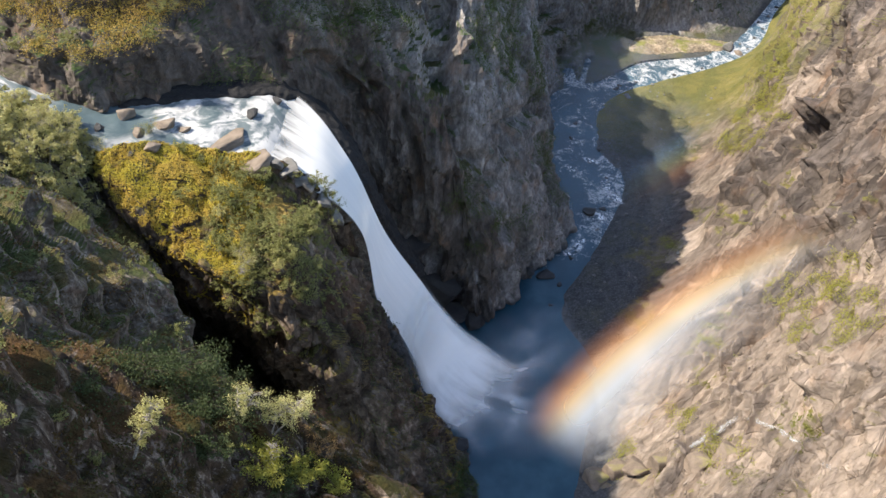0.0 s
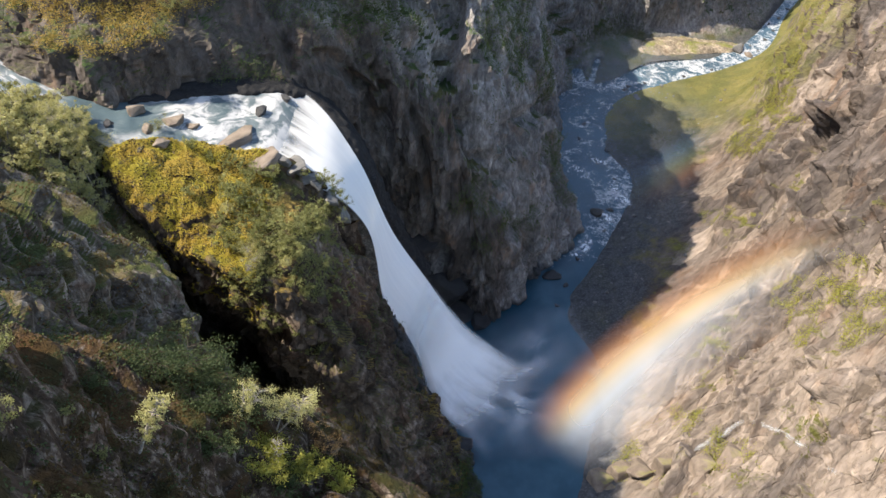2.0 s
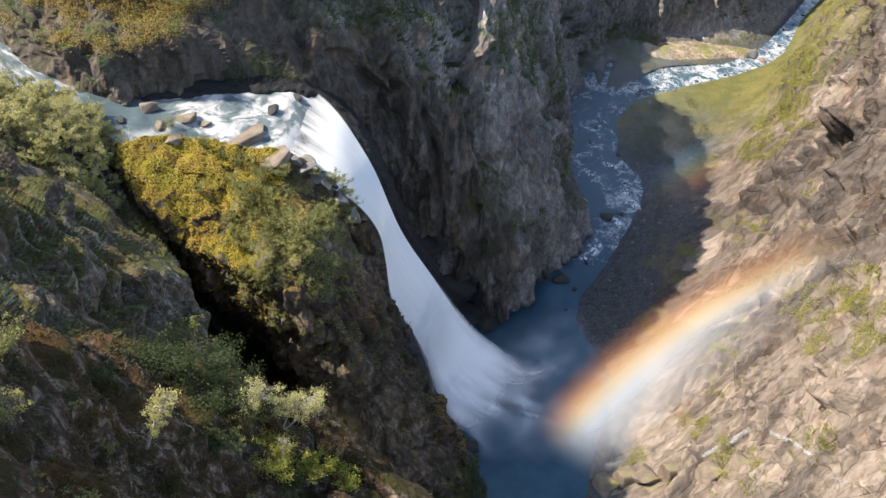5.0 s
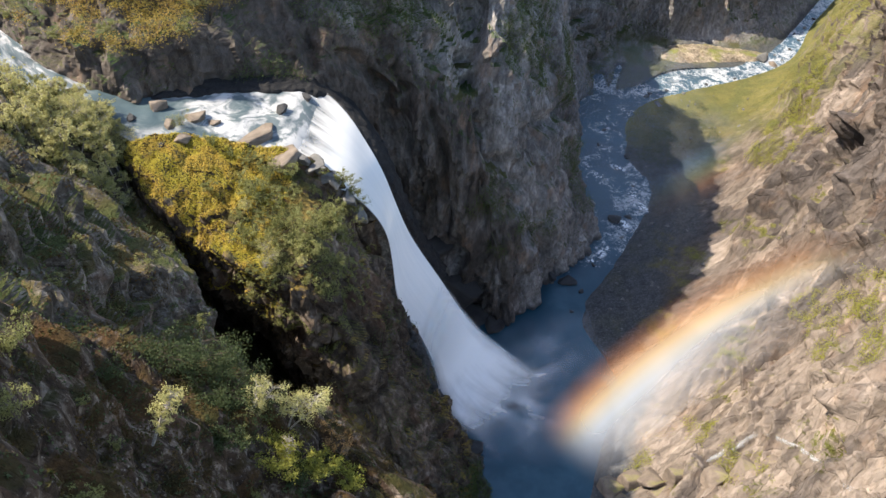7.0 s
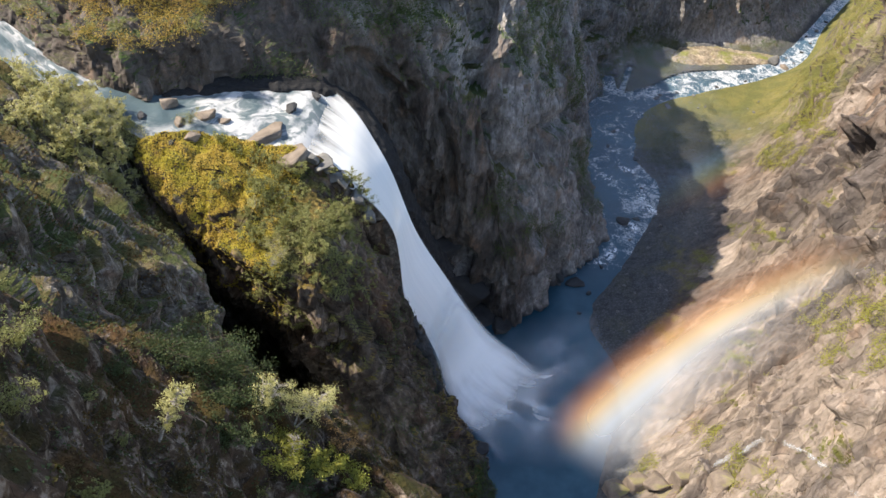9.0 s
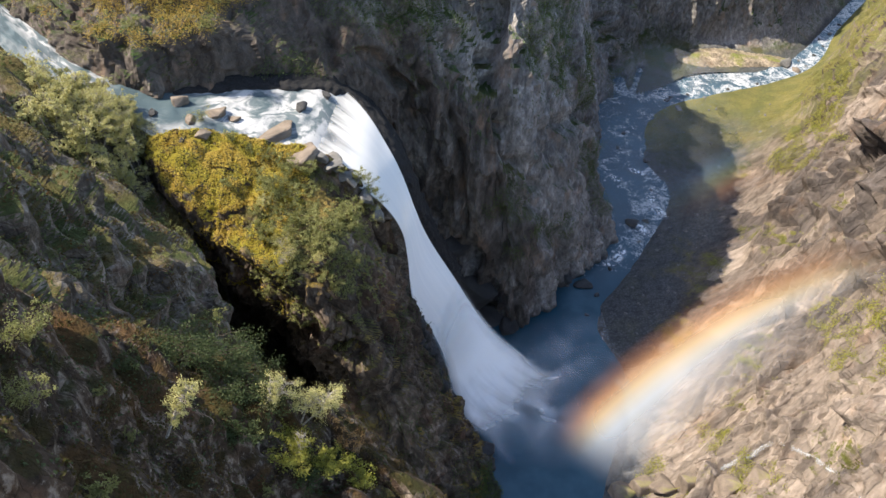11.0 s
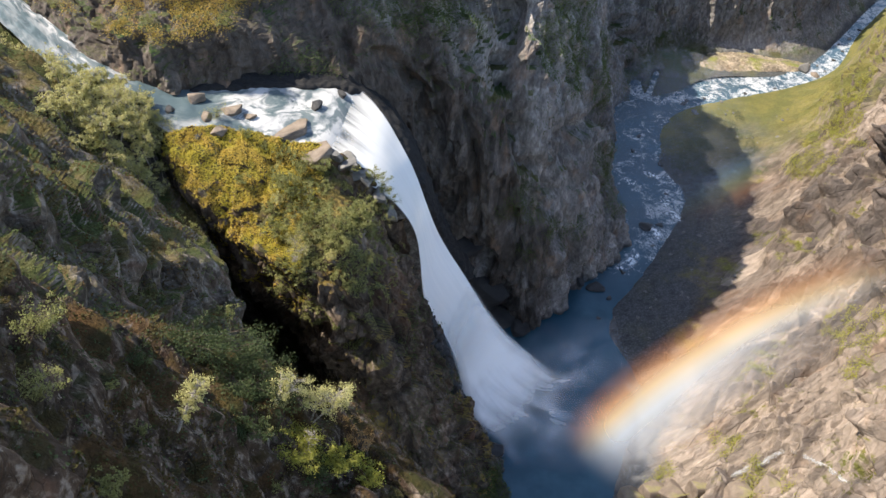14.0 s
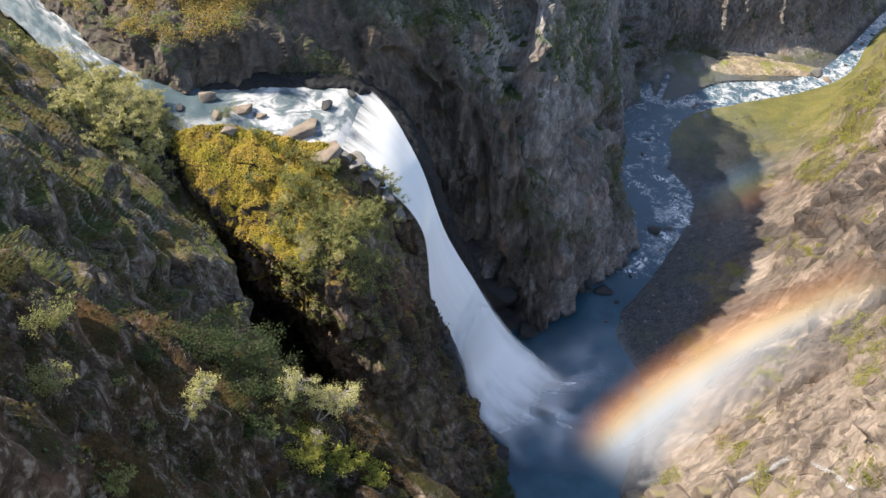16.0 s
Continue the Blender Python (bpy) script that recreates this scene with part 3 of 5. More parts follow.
def right_cracks(p):
    """Narrow fissures along some of the joints, cut sharp."""
    beds = along(p, (0.68, 0.53, 0.53), (-0.77, 0.3, 0.56), (0.3, 1.0, 0.6))
    bent = beds + 0.5 * np.stack([fbm(p / 9 + k, 2) for k in (0, 40, 80)], 1)
    some = np.clip((fbm(p / 16 + 60, 3) + 0.02) / 0.08, 0, 1) * np.clip((p[:, 2] - 10) / 15, 0, 1)
    more = np.clip((fbm(p / 7 + 90, 3) - 0.03) / 0.06, 0, 1) * np.clip((p[:, 2] - 10) / 15, 0, 1)
    return -6.5 * some * seams(bent / 9, 0.13) - 2.2 * more * seams(bent / 3.8 + 5, 0.18)


def buttress_relief(p):
    tall = p * (1, 1, 0.4)
    run = p @ np.array((0.85, 0.5, 0.15))
    wall = np.clip((135 - p[:, 2]) / 20, 0, 1)
    return 4 * fbm(tall / 20, 5, ridged=True) + wall * (ledges(run / 13 + 1.2 * fbm(tall / 14, 3)) * 5 - 1.8) + 0.5 * fbm(p / 1.5, 3)


def left_relief(p):
    beds = along(p, (0.85, -0.4, -0.32), (0.5, 0.4, 0.77), (0.35, 1.0, 0.8))
    return 4 * fbm(p / 26 + 3, 5, ridged=True) + ledges(beds[:, 1] / 9 + 0.9 * fbm(p / 12, 3)) * 3.4 + 0.35 * fbm(p / 1.1, 3) - 1 + split(p, KNOBS, (0.2, -0.6, 0.75))


def near_relief(p):
    beds = along(p, (0.85, -0.4, -0.32), (0.5, 0.4, 0.77), (0.3, 1.0, 0.8))
    return 2.2 * fbm(p / 15 + 3, 4) + ledges(beds[:, 1] / 5.2 + 0.9 * fbm(p / 8, 3)) * 2.2 - 1.0 + 0.3 * fbm(p / 0.8, 3)


def heath_facets(p):
    """Ledges broken into blocks along the beds of the shaded slopes."""
    beds = along(p, (0.85, -0.4, -0.32), (0.5, 0.4, 0.77), (0.35, 1.0, 0.8))
    return 3.0 * blocks(beds / 6 + 1) + 1.7 * blocks(beds / 2.6) + 0.5 * blocks(beds / 1.3 + 4)


def buttress_facets(p):
    tall = p * (1, 1, 0.4)
    wall = np.clip((135 - p[:, 2]) / 20, 0, 1)
    return wall * 3 * blocks(tall / 10 + 6) + (0.5 + 0.5 * wall) * (2.4 * blocks(tall / 5 + 4) + 1.2 * blocks(p * (1, 1, 0.6) / 2.2))


far_net = rough(carry_on(surface(far_ribs, 0.95), (-60, 70, 10, 20), (-300, 420, 20, 10), (-1600, 2600, 20, 5)), far_relief, far_facets)
right_net = rough(carry_on(surface(right_ribs, 0.86), (80, 0, 20, 20), (400, 0, 30, 10), (2600, -100, 20, 5)), lambda p: right_relief(p) + split(p, CRACKS, (-0.5, -0.5, 0.7)) + right_cracks(p), right_facets)
buttress_net = rough(surface(buttress_ribs, 0.65), buttress_relief, buttress_facets)
# First step: unseen ridge raised to shade the near slope, lower past y 62.
left_net = rough(carry_on(surface(left_ribs, 0.8), (-25, -6, lambda y: np.interp(y, (42, 62), (50, 13)), 30), (-300, -60, 40, 10), (-2600, -600, 20, 5)), lambda p: left_relief(p) + heath_facets(p))
near_net = rough(carry_on(surface(near_ribs, 0.45), (0, -60, 5, 20), (0, -400, 10, 10), (0, -2500, 10, 5)), lambda p: near_relief(p) + 0.6 * heath_facets(p / 0.6))

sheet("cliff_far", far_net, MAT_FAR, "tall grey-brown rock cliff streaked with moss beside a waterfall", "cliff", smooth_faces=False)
sheet("slope_sunlit", right_net, MAT_RIGHT, "sunlit tan rock slope with yellow-green moss above a river", "slope", smooth_faces=False)
sheet("buttress", buttress_net, MAT_BUTT, "dark rock buttress with moss and heath on its crown", "cliff", smooth_faces=False)
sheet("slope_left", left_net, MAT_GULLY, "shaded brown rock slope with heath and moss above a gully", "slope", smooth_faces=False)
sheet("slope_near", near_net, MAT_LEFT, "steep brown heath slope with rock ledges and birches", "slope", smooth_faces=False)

# bare gorge floor under everything, out to the horizon
MAT_BED = rock("gravel_bed", (0.05, 0.05, 0.05), (0.12, 0.115, 0.105), (0.25, 0.24, 0.22), (0.06, 0.08, 0.03), (0.07, 0.08, 0.03), 1.2, 1.5, 2.0)
bed = np.array([[(x, y, -6.0) for y in np.linspace(-3000, 3500, 60)] for x in np.linspace(-3200, 3200, 60)])
sheet("ground", bed, MAT_BED, "gravel river bed under the gorge", "ground")

bar_ribs = []
rib(bar_ribs, (155.2, 465, 0), (153.1, 453.9, 1.2), (153.2, 446, -0.4))
rib(bar_ribs, (166.9, 475.4, 0.6), (164.6, 456.5, 2.6), (164.1, 442.7, -0.4))
rib(bar_ribs, (184, 475.4, 1), (182, 459.9, 2.8), (182, 447, -0.4))
rib(bar_ribs, (204, 469.8, 1), (202, 458.5, 2.2), (201.8, 451.4, -0.4))
rib(bar_ribs, (222.7, 467, 0.3), (221, 458.9, 1.4), (221.1, 454.3, -0.4))
rib(bar_ribs, (234.5, 465.4, -0.4), (232.7, 460.7, 0.6), (232.4, 458.4, -0.4))

MAT_BAR = rock("tan_river_gravel", (0.12, 0.095, 0.07), (0.26, 0.21, 0.15), (0.4, 0.33, 0.25), (0.16, 0.17, 0.05), (0.2, 0.19, 0.06), 0.95, 1.2, 1.5, patch=0.06, cracked=0.2)
sheet("gravel_bar", rough(surface(bar_ribs, 0.6), lambda p: 0.8 * fbm(p / 5, 4) + 0.4 * blocks(p / 2)), MAT_BAR, "sunlit tan gravel bar beside the far rapids", "gravel bar")

# ---------- water ----------
def flow_uv(nt, along_scale, across_scale):
    tc = nt.nodes.new("ShaderNodeTexCoord")
    mp = nt.nodes.new("ShaderNodeMapping")
    mp.inputs["Scale"].default_value = (along_scale, across_scale, 1)
    nt.links.new(tc.outputs["UV"], mp.inputs["Vector"])
    sep = nt.nodes.new("ShaderNodeSeparateXYZ")
    nt.links.new(tc.outputs["UV"], sep.inputs[0])
    return mp.outputs["Vector"], sep.outputs["X"], sep.outputs["Y"]


def river_material():
    """Deep blue water, with foam that grows in the rapids downstream."""
    m, nt, b = material("gorge_river_water", 0.3, 0.28)
    q = position(nt, (1, 1, 1), (0, 0, 20))
    w = position(nt)
    sep = nt.nodes.new("ShaderNodeSeparateXYZ")
    nt.links.new(w, sep.inputs[0])
    y = sep.outputs["Y"]
    n = noise_tex(nt, q, 0.1, 9, 0.74, 0.8)
    fine = noise_tex(nt, q, 0.75, 6, 0.75, 0.6)
    both_n = calc(nt, "MULTIPLY_ADD", fine, 0.4, calc(nt, "MULTIPLY", n, 0.6))
    x = sep.outputs["X"]
    race = calc(nt, "MULTIPLY", smooth(nt, calc(nt, "MULTIPLY_ADD", y, -0.25, x), 15.0, 42.0), calc(nt, "SUBTRACT", 1.0, smooth(nt, y, 300.0, 345.0)))
    lift = calc(nt, "ADD", calc(nt, "MULTIPLY_ADD", smooth(nt, y, 222.0, 262.0), 0.14, -0.16), calc(nt, "MULTIPLY", smooth(nt, y, 385.0, 425.0), 0.05))
    lift = calc(nt, "MULTIPLY_ADD", race, 0.05, lift)
    foam = smooth(nt, calc(nt, "ADD", both_n, lift), 0.5, 0.6)
    deep = mix(nt, smooth(nt, y, 215.0, 270.0), (0.014, 0.05, 0.075), (0.045, 0.075, 0.1))
    shore = smooth(nt, noise_tex(nt, w, 0.035, 4, 0.6), 0.4, 0.65)
    deep = mix(nt, calc(nt, "MULTIPLY", shore, 0.5), deep, (0.045, 0.1, 0.135))
    nt.links.new(mix(nt, foam, deep, (0.4, 0.405, 0.41)), b.inputs["Base Color"])
    nt.links.new(calc(nt, "MULTIPLY_ADD", foam, 0.5, 0.2), b.inputs["Roughness"])
    bump(nt, b, both_n, 0.4, 0.5)
    return m


def white_water(name, along_scale, across_scale, dark, light, low, high, edge=0.0, end=0.0, thin=1.0, shade_and_slack=0.0, pools=None):
    """Broken white water that runs along u; edge and end: how far it frays at its sides and at its end."""
    m, nt, b = material(name, 0.65, 0.2)
    vec, u, v = flow_uv(nt, along_scale, across_scale)
    n = noise_tex(nt, vec, 1.0, 6, 0.58, 0.35)
    col = ramp(nt, n, (low, dark), (high, light))
    if pools:
        wide, _, _ = flow_uv(nt, *pools)
        gap = smooth(nt, noise_tex(nt, wide, 1.0, 5, 0.6, 0.8), 0.47, 0.58)
        col = mix(nt, calc(nt, "MULTIPLY", gap, 0.85), col, dark)
    if shade_and_slack:
        # Cliff shade painted into the water along the far bank, above the lip.
        bank_shade = calc(nt, "SUBTRACT", 1.0, smooth(nt, calc(nt, "ADD", v, calc(nt, "MULTIPLY_ADD", n, 0.7, -0.35)), shade_and_slack * 0.4, shade_and_slack))
        bank_shade = calc(nt, "MULTIPLY", bank_shade, calc(nt, "MULTIPLY", smooth(nt, u, 0.53, 0.6), calc(nt, "SUBTRACT", 1.0, smooth(nt, u, 0.7, 0.77))))
        # Slack dark water upstream, widened to take in the bank trees' shadow.
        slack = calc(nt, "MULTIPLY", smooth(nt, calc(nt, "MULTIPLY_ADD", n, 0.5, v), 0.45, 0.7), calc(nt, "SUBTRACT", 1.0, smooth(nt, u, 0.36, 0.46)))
        col = mix(nt, calc(nt, "MAXIMUM", bank_shade, calc(nt, "MULTIPLY", slack, 0.75)), col, dark)
    nt.links.new(col, b.inputs["Base Color"])
    bump(nt, b, n, 0.5, 1.0)
    if edge or end:
        side = calc(nt, "MULTIPLY", calc(nt, "MULTIPLY", v, calc(nt, "SUBTRACT", 1.0, v)), 4.0)
        a = smooth(nt, calc(nt, "ADD", side, calc(nt, "MULTIPLY_ADD", n, 0.9, -0.45)), 0.02, max(edge, 0.03))
        if end:
            a = calc(nt, "MULTIPLY", a, calc(nt, "SUBTRACT", 1.0, smooth(nt, calc(nt, "ADD", u, calc(nt, "MULTIPLY_ADD", n, 0.5, -0.25)), 1.0 - end, 1.0)))
        a = calc(nt, "MULTIPLY", a, smooth(nt, calc(nt, "ADD", u, calc(nt, "MULTIPLY_ADD", n, 0.16, -0.08)), 0.0, 0.12))
        nt.links.new(calc(nt, "MULTIPLY", a, thin), b.inputs["Alpha"])
    return m


MAT_POOL = river_material()
MAT_STREAM = white_water("white_rapids", 22, 5, (0.06, 0.088, 0.098), (0.42, 0.415, 0.405), 0.35, 0.54, shade_and_slack=1.1, pools=(20, 5))


def fall_material():
    """Dense falling water: soft white with faint streaks, frayed at its sides and its foot."""
    m, nt, b = material("white_falling_water", 0.8, 0.1)
    fine, u, v = flow_uv(nt, 3.5, 46)
    wide, _, _ = flow_uv(nt, 3.0, 9)
    n, w = noise_tex(nt, fine, 1.0, 4, 0.55, 0.2), noise_tex(nt, wide, 1.0, 4, 0.55, 0.4)
    both_n = calc(nt, "MULTIPLY_ADD", n, 0.5, calc(nt, "MULTIPLY", w, 0.5))
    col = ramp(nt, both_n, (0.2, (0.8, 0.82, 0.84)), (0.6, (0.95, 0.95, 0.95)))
    # Upper fall painted duller to offset direct sun; shaded lower fall stays whiter.
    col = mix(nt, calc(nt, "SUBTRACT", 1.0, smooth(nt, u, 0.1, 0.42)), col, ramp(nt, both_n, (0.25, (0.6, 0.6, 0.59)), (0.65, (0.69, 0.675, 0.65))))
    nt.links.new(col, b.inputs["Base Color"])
    bump(nt, b, both_n, 0.06, 0.5)
    tr = nt.nodes.new("ShaderNodeBsdfTranslucent")
    nt.links.new(col, tr.inputs["Color"])
    ms = node(nt, "ShaderNodeMixShader", Fac=0.12)
    nt.links.new(b.outputs[0], ms.inputs[1])
    nt.links.new(tr.outputs[0], ms.inputs[2])
    side = calc(nt, "MULTIPLY", calc(nt, "MULTIPLY", v, calc(nt, "SUBTRACT", 1.0, v)), 4.0)
    a = smooth(nt, calc(nt, "ADD", side, calc(nt, "MULTIPLY_ADD", both_n, 0.5, -0.25)), 0.0, 0.22)
    a = calc(nt, "MULTIPLY", a, calc(nt, "SUBTRACT", 1.0, smooth(nt, calc(nt, "ADD", u, calc(nt, "MULTIPLY_ADD", w, 0.4, -0.2)), 0.86, 1.02)))
    a = calc(nt, "MULTIPLY", a, smooth(nt, calc(nt, "ADD", u, calc(nt, "MULTIPLY_ADD", w, 0.16, -0.08)), 0.0, 0.1))
    clear = nt.nodes.new("ShaderNodeBsdfTransparent")
    out = nt.nodes.new("ShaderNodeMixShader")
    nt.links.new(a, out.inputs[0])
    nt.links.new(clear.outputs[0], out.inputs[1])
    nt.links.new(ms.outputs[0], out.inputs[2])
    nt.links.new(out.outputs[0], nt.nodes["Material Output"].inputs["Surface"])
    return m


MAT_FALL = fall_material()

pool = np.array([[(x, y, -0.2 - 0.004 * max(0, y - 300)) for y in np.linspace(0, 900, 120)] for x in np.linspace(-10, 520, 80)])
sheet("river", pool, MAT_POOL, "dark blue river with white rapids in the gorge", "water")

upper = []
rib(upper, (-188.4, 219.3, 171.3), (-182.1, 208.2, 171.5), (-178, 199.9, 170.5))
rib(upper, (-151.9, 197.9, 165.9), (-146.6, 187, 166.2), (-143.1, 178.6, 165.2))
rib(upper, (-120, 177.6, 160.1), (-114.8, 164.7, 160.3), (-111.2, 154.4, 159.3))
rib(upper, (-109.7, 173.2, 157.9), (-105.9, 163, 158.1), (-103.4, 154.9, 157.2))
rib(upper, (-99.1, 167.8, 155.8), (-97.5, 160.7, 156), (-96.8, 155.4, 155))
rib(upper, (-86.8, 170.9, 152.6), (-84.2, 159.4, 152.8), (-82.6, 150, 151.8))
rib(upper, (-70.6, 182.3, 149.4), (-69.6, 166.8, 149.6), (-69.2, 154.1, 148.6))
rib(upper, (-55.3, 189.4, 146.1), (-56.3, 170.9, 146.4), (-57.7, 155.6, 145.4))
rib(upper, (-43.9, 194.4, 143.5), (-45.3, 172.9, 143.7), (-46.9, 155.3, 142.7))
rib(upper, (-35.9, 194.3, 137), (-37.3, 172.9, 137.3), (-38.9, 155.2, 136.3))

up_net = surface(upper, 0.7)
up_net[..., 2] += 0.9 * fbm(up_net.reshape(-1, 3) / 5, 4).reshape(up_net.shape[:2])
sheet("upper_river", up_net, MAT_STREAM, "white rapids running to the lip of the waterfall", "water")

fall_ribs = []
rib(fall_ribs, (-44.4, 196.9, 142.8), (-45.9, 184.5, 142.8), (-46.9, 176.7, 142.8), (-47.8, 169.3, 142.8), (-49.1, 158.8, 142.8))
rib(fall_ribs, (-35.3, 191, 139.5), (-35.4, 178.7, 139.4), (-35.5, 171, 139.4), (-35.6, 163.6, 139.4), (-35.8, 153.2, 139.3))
rib(fall_ribs, (-26.9, 182.4, 133.7), (-26.3, 173.4, 132.8), (-25.8, 167.7, 132.2), (-25.4, 162.1, 131.5), (-24.8, 154.1, 130.6))
rib(fall_ribs, (-19.7, 174.8, 124.8), (-19.1, 168.9, 122.4), (-18.7, 165.1, 120.7), (-18.4, 161.3, 119.1), (-17.9, 155.8, 116.7))
rib(fall_ribs, (-14.7, 173.6, 109.3), (-15.1, 169.4, 105.7), (-15.4, 166.6, 103.4), (-15.6, 163.8, 101), (-16, 159.6, 97.4))
rib(fall_ribs, (-9.5, 178.9, 88.1), (-10.9, 173.3, 84.1), (-11.9, 169.6, 81.3), (-12.8, 165.9, 78.6), (-14.2, 160.4, 74.5))
rib(fall_ribs, (1.1, 179.6, 65.7), (-1.3, 174.9, 61), (-2.8, 171.8, 57.9), (-4.4, 168.7, 54.8), (-6.8, 164, 50.1))
rib(fall_ribs, (11.3, 178.2, 46.4), (8, 173.1, 41.6), (5.9, 169.6, 38.4), (3.7, 166.2, 35.2), (0.5, 161.1, 30.4))
rib(fall_ribs, (23.9, 176.2, 29.2), (18, 170, 24.8), (14, 165.9, 21.9), (10.1, 161.9, 19), (4.2, 155.8, 14.6))
rib(fall_ribs, (42.3, 177.6, 5.1), (32.7, 169.5, 2.9), (26.4, 164.2, 1.5), (20.2, 159.1, 0.1), (11.1, 151.5, -2))

waterfall = tagged(new("waterfall"), "tall white waterfall plunging over a cliff into a gorge", "waterfall")
fall_smooth = surface(fall_ribs, 0.6)


def falling(p):
    return 0.35 * fbm(p * (0.12, 0.12, 0.03), 3)


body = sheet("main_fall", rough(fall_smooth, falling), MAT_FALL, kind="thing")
for key in ("kind",):
    del body[key]
body.parent = waterfall


# ---------- plants ----------
def part(name, verts, faces, mat, parent=None, label="", smooth_faces=False):
    me = bpy.data.meshes.new(name)
    me.from_pydata([tuple(v) for v in verts], [], faces)
    me.materials.append(mat)
    if smooth_faces:
        me.polygons.foreach_set("use_smooth", [True] * len(me.polygons))
    ob = new(name, me)
    ob.parent = parent
    return tagged(ob, label)


def leaf_material(name, a, b, c):
    m, nt, bs = material(name, 0.7, 0.25)
    info = nt.nodes.new("ShaderNodeObjectInfo")
    geo = nt.nodes.new("ShaderNodeNewGeometry")
    patch = smooth(nt, noise_tex(nt, position(nt), 0.16, 4, 0.6), 0.42, 0.58)
    tone = mix(nt, calc(nt, "MULTIPLY_ADD", info.outputs["Random"], 0.5, calc(nt, "MULTIPLY", patch, 0.5)), a, b)
    tone = mix(nt, calc(nt, "MULTIPLY", geo.outputs["Random Per Island"], 0.6), tone, c)
    nt.links.new(tone, bs.inputs["Base Color"])
    tr = nt.nodes.new("ShaderNodeBsdfTranslucent")
    nt.links.new(tone, tr.inputs["Color"])
    ms = node(nt, "ShaderNodeMixShader", Fac=0.42)
    nt.links.new(bs.outputs[0], ms.inputs[1])
    nt.links.new(tr.outputs[0], ms.inputs[2])
    nt.links.new(ms.outputs[0], nt.nodes["Material Output"].inputs["Surface"])
    return m


MAT_BIRCH = leaf_material("birch_leaves", (0.34, 0.325, 0.11), (0.43, 0.4, 0.16), (0.52, 0.48, 0.25))
MAT_BUSH = leaf_material("willow_leaves", (0.13, 0.145, 0.04), (0.22, 0.22, 0.075), (0.33, 0.32, 0.14))
MAT_RUST = leaf_material("rowan_leaves", (0.22, 0.12, 0.05), (0.25, 0.15, 0.06), (0.3, 0.22, 0.1))
MAT_HEATH = leaf_material("heath_tufts", (0.065, 0.052, 0.014), (0.13, 0.06, 0.022), (0.045, 0.048, 0.012))
MAT_GOLD = leaf_material("golden_moss_tufts", (0.45, 0.4, 0.05), (0.6, 0.37, 0.1), (0.4, 0.34, 0.07))
MAT_SHELF = leaf_material("rusty_moss_tufts", (0.32, 0.25, 0.05), (0.38, 0.24, 0.07), (0.22, 0.2, 0.05))
MAT_LEDGE = leaf_material("ledge_grass", (0.055, 0.095, 0.025), (0.08, 0.11, 0.032), (0.105, 0.12, 0.045))
MAT_BRIGHT = leaf_material("yellow_green_leaves", (0.2, 0.21, 0.03), (0.29, 0.26, 0.05), (0.22, 0.24, 0.06))
MAT_DEEP = leaf_material("dark_shrub_leaves", (0.04, 0.058, 0.022), (0.055, 0.074, 0.027), (0.08, 0.1, 0.04))
MAT_BARK, bnt, bb = material("pale_birch_bark", 0.85, 0.2)
bnt.links.new(ramp(bnt, noise_tex(bnt, position(bnt, (1, 1, 4)), 3.0, 5), (0.35, (0.1, 0.085, 0.07)), (0.6, (0.33, 0.3, 0.26))), bb.inputs["Base Color"])


MAT_TWIG, tnt, tb = material("grey_brown_twigs", 0.9, 0.1)
tnt.links.new(ramp(tnt, noise_tex(tnt, position(tnt), 3.0, 5), (0.35, (0.03, 0.024, 0.018)), (0.65, (0.09, 0.07, 0.055))), tb.inputs["Base Color"])


def limb(verts, faces, path, r0, r1, sides=5):
    """A tapered tube along a path."""
    base = len(verts)
    n = len(path)
    for k, p in enumerate(path):
        d = (path[min(k + 1, n - 1)] - path[max(k - 1, 0)]).normalized()
        a = d.orthogonal().normalized()
        b = d.cross(a)
        r = r0 + (r1 - r0) * k / (n - 1)
        for s in range(sides):
            w = 2 * math.pi * s / sides
            verts.append(p + r * (math.cos(w) * a + math.sin(w) * b))
    for k in range(n - 1):
        for s in range(sides):
            t = (s + 1) % sides
            faces.append((base + k * sides + s, base + k * sides + t, base + (k + 1) * sides + t, base + (k + 1) * sides + s))


def leaf(verts, faces, p, size, rng):
    a = Vector(rng.normal(size=3)).normalized()
    b = a.orthogonal().normalized()
    b.rotate(Matrix.Rotation(rng.uniform(0, 6.28), 3, a))
    n = len(verts)
    verts += [p - a * size, p + b * size * 0.6, p + a * size, p - b * size * 0.6]
    faces.append((n, n + 1, n + 2, n + 3))


